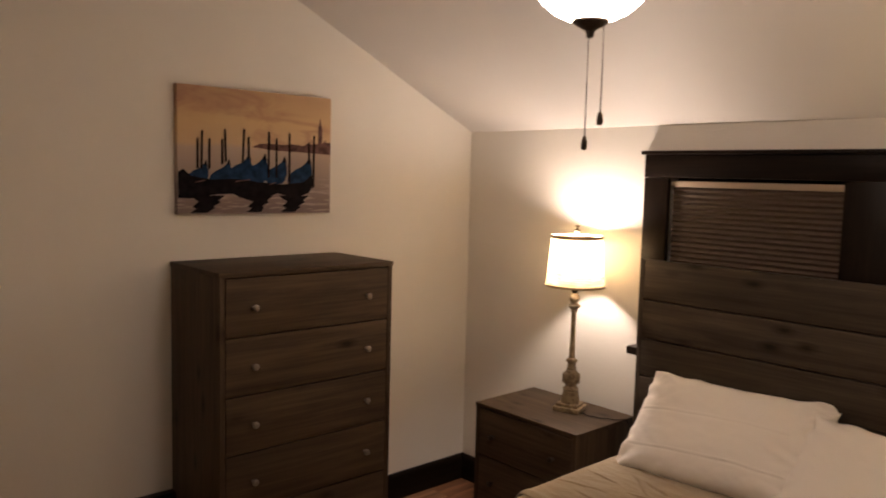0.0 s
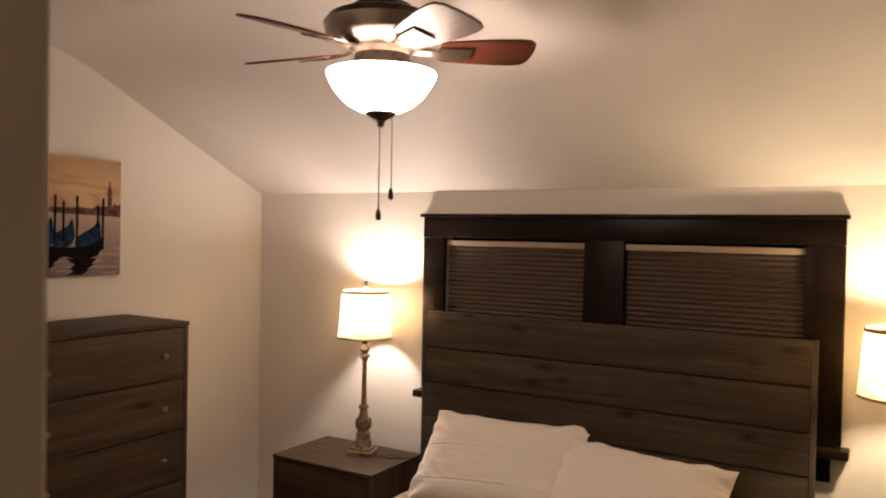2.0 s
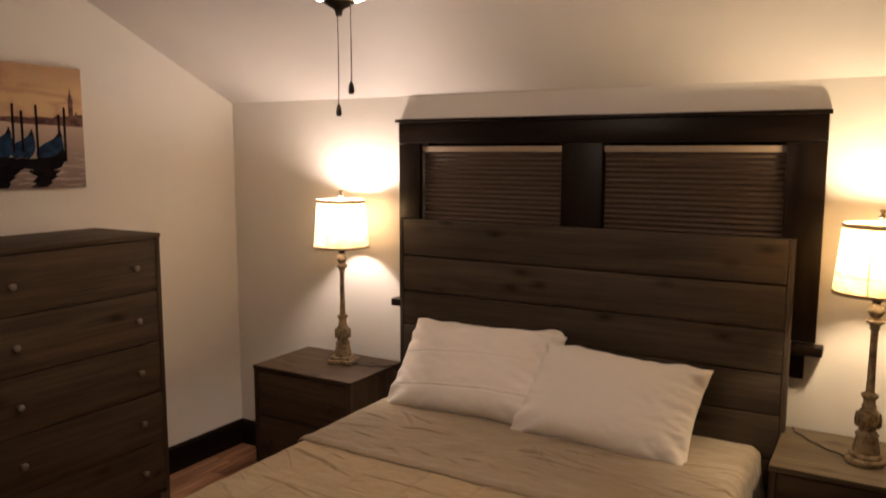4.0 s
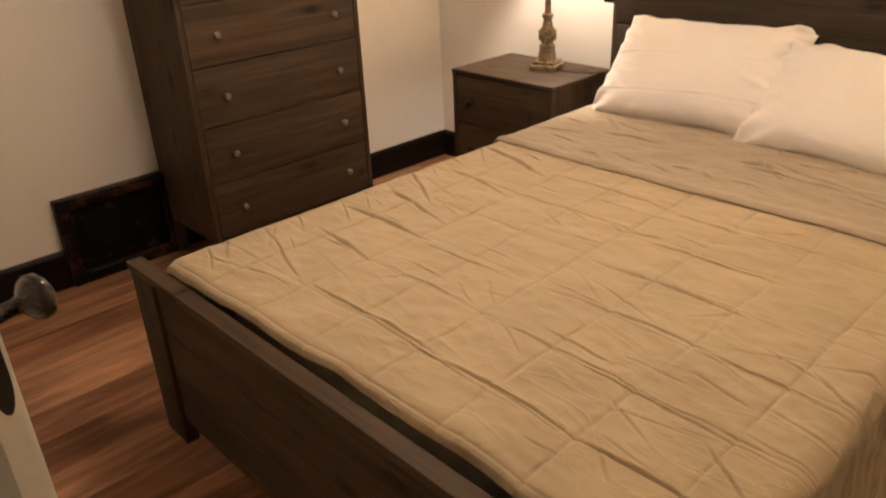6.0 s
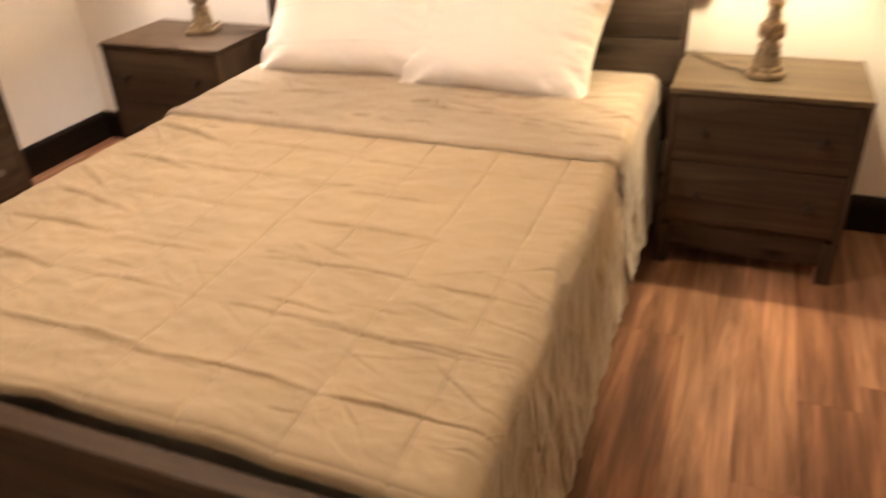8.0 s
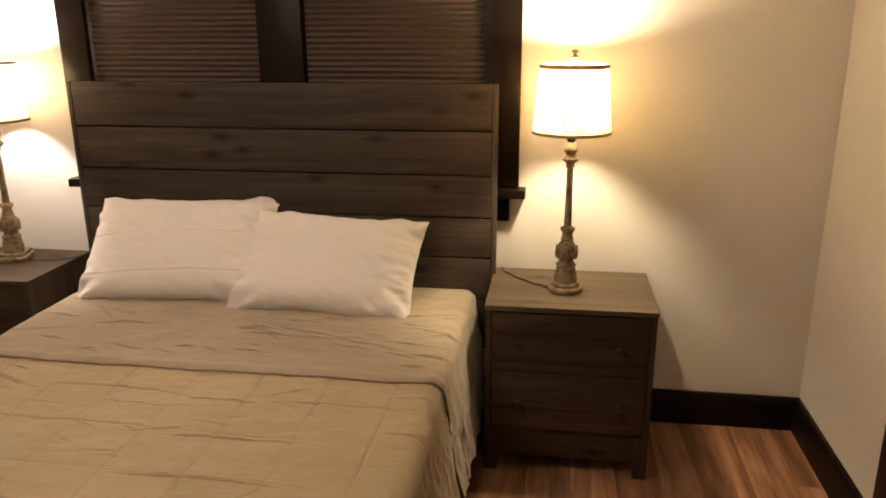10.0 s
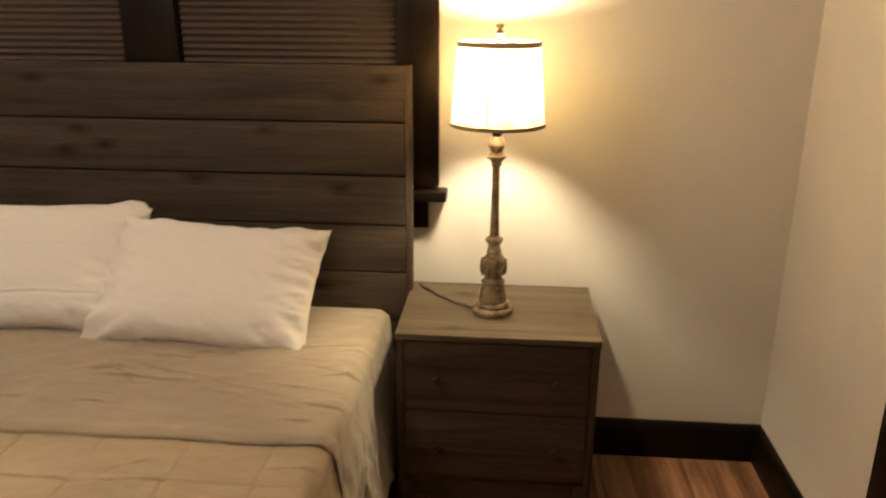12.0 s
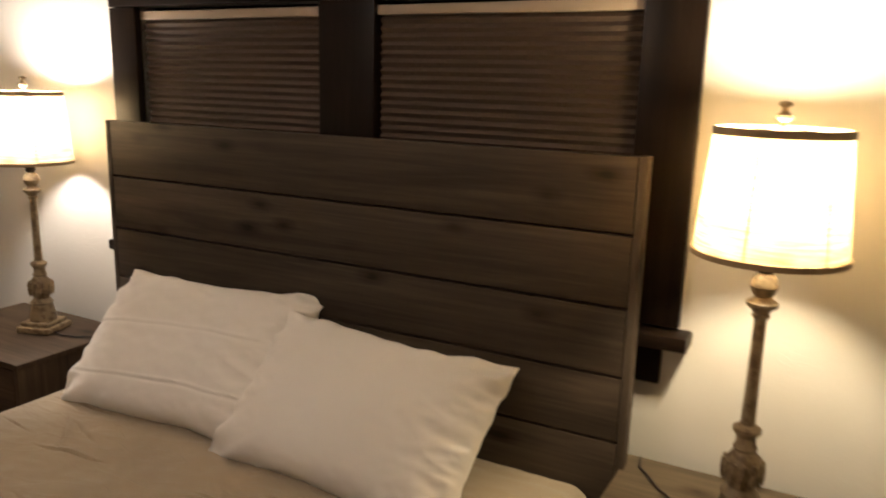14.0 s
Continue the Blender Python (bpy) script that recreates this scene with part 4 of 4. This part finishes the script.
def canvas_material():
    m, nt, b = material("painted_canvas", 0.75)
    tc = nt.nodes.new("ShaderNodeTexCoord")
    sep = nt.nodes.new("ShaderNodeSeparateXYZ")
    nt.links.new(tc.outputs["Object"], sep.inputs[0])
    mr = nt.nodes.new("ShaderNodeMapRange")
    mr.inputs["From Min"].default_value, mr.inputs["From Max"].default_value = 0.0, PH
    nt.links.new(sep.outputs["Z"], mr.inputs["Value"])
    wob = noise_of(nt, coords(nt, (4, 4, 16)), 1.0, 4)
    add = nt.nodes.new("ShaderNodeMath")
    add.operation = "MULTIPLY_ADD"
    add.inputs[1].default_value = 0.07
    nt.links.new(wob, add.inputs[0])
    nt.links.new(mr.outputs[0], add.inputs[2])
    c = ramp(nt, add.outputs[0], [(0.08, (0.20, 0.145, 0.135)), (0.35, (0.32, 0.245, 0.215)), (0.56, (0.46, 0.35, 0.28)), (0.60, (0.58, 0.40, 0.24)), (0.78, (0.60, 0.40, 0.21)), (1.0, (0.46, 0.29, 0.16))])
    cloud = noise_of(nt, coords(nt, (3.2, 3, 9), 0), 1.0, 4, 0.5, 0.6)
    up = ramp(nt, mr.outputs[0], [(0.62, (0, 0, 0)), (0.86, (1, 1, 1))])
    cl = mixed(nt, "MULTIPLY", 1.0, up, ramp(nt, cloud, [(0.52, (0, 0, 0)), (0.72, (0.5, 0.5, 0.5))]))
    bw = nt.nodes.new("ShaderNodeRGBToBW")
    nt.links.new(cl, bw.inputs[0])
    c = mixed(nt, "MIX", bw.outputs[0], c, (0.34, 0.14, 0.10))
    slant = nt.nodes.new("ShaderNodeMath")
    slant.operation = "MULTIPLY_ADD"
    slant.inputs[1].default_value = 0.36 / PW
    nt.links.new(sep.outputs["X"], slant.inputs[0])
    nt.links.new(add.outputs[0], slant.inputs[2])
    band = ramp(nt, mixed(nt, "MIX", 0.5, slant.outputs[0], cloud), [(0.72, (0, 0, 0)), (0.77, (0.45, 0.45, 0.45)), (0.82, (0, 0, 0))])
    bw3 = nt.nodes.new("ShaderNodeRGBToBW")
    nt.links.new(band, bw3.inputs[0])
    c = mixed(nt, "MIX", bw3.outputs[0], c, (0.30, 0.12, 0.09))
    glint = noise_of(nt, coords(nt, (10, 10, 90)), 1.0, 2)
    low = ramp(nt, mr.outputs[0], [(0.22, (1, 1, 1)), (0.38, (0, 0, 0))])
    gl = mixed(nt, "MULTIPLY", 1.0, low, ramp(nt, glint, [(0.52, (0, 0, 0)), (0.62, (0.6, 0.6, 0.6))]))
    bw2 = nt.nodes.new("ShaderNodeRGBToBW")
    nt.links.new(gl, bw2.inputs[0])
    c = mixed(nt, "MIX", bw2.outputs[0], c, (0.44, 0.36, 0.32))
    nt.links.new(c, b.inputs["Base Color"])
    bumped(nt, b, noise_of(nt, coords(nt), 700.0, 2), 0.2, 0.001)
    return m


def ink(name, colour, streak=(6, 6, 6)):
    m, nt, b = material(name, 0.85, shine=0.08)
    n = noise_of(nt, coords(nt, streak), 6.0, 4)
    nt.links.new(ramp(nt, n, [(0.35, tuple(x * 0.5 for x in colour)), (0.7, tuple(x * 1.25 for x in colour))]), b.inputs["Base Color"])
    return m


ink_blue = ink("boat_cover_blue", (0.017, 0.043, 0.098))
ink_black = ink("boat_hull_black", (0.011, 0.0085, 0.0095))
ink_brown = ink("pole_brown", (0.020, 0.010, 0.008))
ink_city = ink("far_shore_mauve", (0.16, 0.085, 0.075))

picture = thing("canvas_picture", pose(0.0, -1.583, 1.438, 0, 0, 90), "frameless canvas picture of moored blue boats at sunset", "picture")
part("canvas", box(0, PW, -0.032, -0.001, 0, PH, 0.003), canvas_material(), picture)


def painted(name, pts, mat, layer):
    """A flat painted shape; points are fractions of the canvas."""
    part(name, prism([(u * PW, v * PH) for u, v in pts], -0.0322 - 0.00025 * layer, -0.0318), mat, picture, "", 0)


painted("shore", [(0.45, 0.545), (0.60, 0.525), (0.78, 0.52), (0.997, 0.51), (0.997, 0.615), (0.965, 0.612), (0.955, 0.635), (0.94, 0.605), (0.85, 0.590), (0.83, 0.600), (0.80, 0.575), (0.72, 0.585), (0.66, 0.575), (0.58, 0.58), (0.50, 0.575)], ink_city, 1)
painted("tower", [(0.905, 0.56), (0.905, 0.74), (0.912, 0.755), (0.920, 0.83), (0.928, 0.755), (0.935, 0.74), (0.935, 0.56)], ink_city, 2)


def boat(u, v, s, layer):
    """One moored boat: a blue cover that sweeps up to a dark pointed prow at (u, v)."""
    cover = [(-0.135, -0.17), (-0.125, -0.125), (-0.085, -0.085), (-0.050, -0.065), (-0.022, -0.035), (-0.010, -0.012), (0.006, -0.030), (0.016, -0.075), (0.018, -0.130), (0.004, -0.185), (-0.02, -0.215), (-0.11, -0.215)]
    prow = [(-0.016, -0.035), (-0.009, -0.012), (-0.004, 0.012), (0.002, 0.014), (0.006, -0.012), (0.014, -0.045), (0.004, -0.030)]
    painted("boat_cover", [(min(max(u + s * x, 0.006), 0.996), v + s * z) for x, z in cover], ink_blue, layer)
    painted("boat_prow", [(min(max(u + s * x, 0.006), 0.996), v + s * z) for x, z in prow], ink_black, layer + 1)


painted("boat_hull", [(0.004, 0.13), (0.004, 0.33), (0.03, 0.355), (0.08, 0.30), (0.20, 0.275), (0.34, 0.285), (0.50, 0.26), (0.66, 0.245), (0.80, 0.265), (0.862, 0.335), (0.868, 0.24), (0.84, 0.175), (0.74, 0.13), (0.62, 0.17), (0.50, 0.115), (0.38, 0.13), (0.33, 0.165), (0.20, 0.155), (0.07, 0.125)], ink_black, 10)
for base, tip in ((0.17, 0.09), (0.48, 0.43), (0.73, 0.66)):      # dark reflections on the water
    painted("boat_shadow", [(base - 0.10, 0.15), (base + 0.11, 0.15), (base + 0.07, 0.11), (base + 0.085, 0.095), (base + 0.04, 0.065), (base + 0.05, 0.050), (tip + 0.08, 0.012),
                            (tip - 0.02, 0.012), (tip + 0.02, 0.045), (tip - 0.005, 0.06), (tip + 0.03, 0.10), (base - 0.07, 0.12)], ink_black, 3)
for k, (u, v, s) in enumerate(((0.165, 0.415, 0.85), (0.305, 0.425, 0.9), (0.432, 0.480, 1.05), (0.535, 0.480, 1.1), (0.668, 0.465, 1.0), (0.842, 0.470, 1.15))):
    boat(u, v, s, 4 + (k % 3))
for u, v, ln in ((0.39, 0.265, 0.045), (0.585, 0.245, 0.022), (0.13, 0.255, 0.03)):      # pale gunwale lines
    painted("gunwale", [(u - ln, v - 0.006), (u + ln, v + 0.010), (u + ln, v + 0.018), (u - ln, v + 0.002)], ink_city, 12)
for u, v0, v1, lean in ((0.115, 0.36, 0.60, 0), (0.138, 0.36, 0.66, 0.004), (0.185, 0.36, 0.60, 0), (0.262, 0.40, 0.60, 0), (0.285, 0.42, 0.68, -0.006),
                        (0.390, 0.42, 0.69, 0.008), (0.428, 0.45, 0.63, 0), (0.558, 0.30, 0.68, 0.003), (0.612, 0.30, 0.63, 0), (0.700, 0.25, 0.68, 0), (0.838, 0.42, 0.61, 0), (0.872, 0.22, 0.67, 0.003)):
    w = 0.0055
    painted("mooring_pole", [(u - w, v0), (u + w, v0), (u + w + lean, v1 - 0.01), (u + lean, v1), (u - w + lean, v1 - 0.01)], ink_brown, 15)

# ---- old wall register beside the chest: local x along the wall, front towards -y ----
reg = thing("wall_register", pose(0.0, -2.030, 0, 0, 0, 90), "old black iron wall register with rusty worn edges", "register")
RW, RH = 0.46, 0.352
part("top_rail", joined(box(0, RW, -0.046, -0.001, RH - 0.046, RH, 0.009, 3), box(0.012, RW - 0.012, -0.052, -0.0465, RH - 0.036, RH - 0.012, 0.0025, 2)), register_rust, reg)
for x0 in (0.0, RW - 0.05):
    part("stile", joined(box(x0, x0 + 0.05, -0.042, -0.001, 0.0, RH - 0.0465, 0.008, 3), box(x0 + 0.014, x0 + 0.036, -0.0475, -0.0425, 0.02, RH - 0.06, 0.0022, 2)), register_rust, reg)
part("bottom_rail", box(0.0505, RW - 0.0505, -0.042, -0.001, 0, 0.045, 0.008, 3), register_rust, reg)
part("back_plate", box(0.04, RW - 0.04, -0.014, -0.002, 0.04, RH - 0.038), register_iron, reg)
part("panel", joined(box(0.052, RW - 0.052, -0.024, -0.0145, 0.052, RH - 0.05, 0.006, 2), box(0.085, RW - 0.085, -0.030, -0.0245, 0.085, RH - 0.083, 0.005, 2)), register_iron, reg)

# ---- floor boards, laid towards the head wall ----
setting("subfloor", box(-WALL, W + WALL, -4.42, WALL, -0.15, -0.010), subfloor_material, "floor underlay", "floor")
floor = thing("floor", pose(0, 0, 0), "reddish-brown wood-look plank floor", "floor")
tagged(floor, kind="structure")
PLW, PLL = 0.152, 1.22


def plank_mesh(length):
    bm = box(0, PLW - 0.0005, 0, length - 0.0005, -0.0095, 0.0)
    bmesh.ops.bevel(bm, geom=[e for e in bm.edges if e.verts[0].co.z > -0.001 and e.verts[1].co.z > -0.001], offset=0.0006, segments=1, affect="EDGES")
    return bm


plank_cache = {}
rng = random.Random(4)
col, x = 0, 0.0
while x < W:
    y = -4.3 + 0.0
    first = round(rng.uniform(0.15, PLL), 2)
    while y < -0.02:
        ln = first if y == -4.3 else PLL
        ln = round(min(ln, -y), 3)
        if ln > 0.03:
            if ln not in plank_cache:
                plank_cache[ln] = mesh_of("plank", plank_mesh(ln), plank_material, 0)
            ob = new("plank", plank_cache[ln])
            ob.parent = floor
            ob.matrix_basis = pose(x, y, 0)
        y += ln
    x += PLW
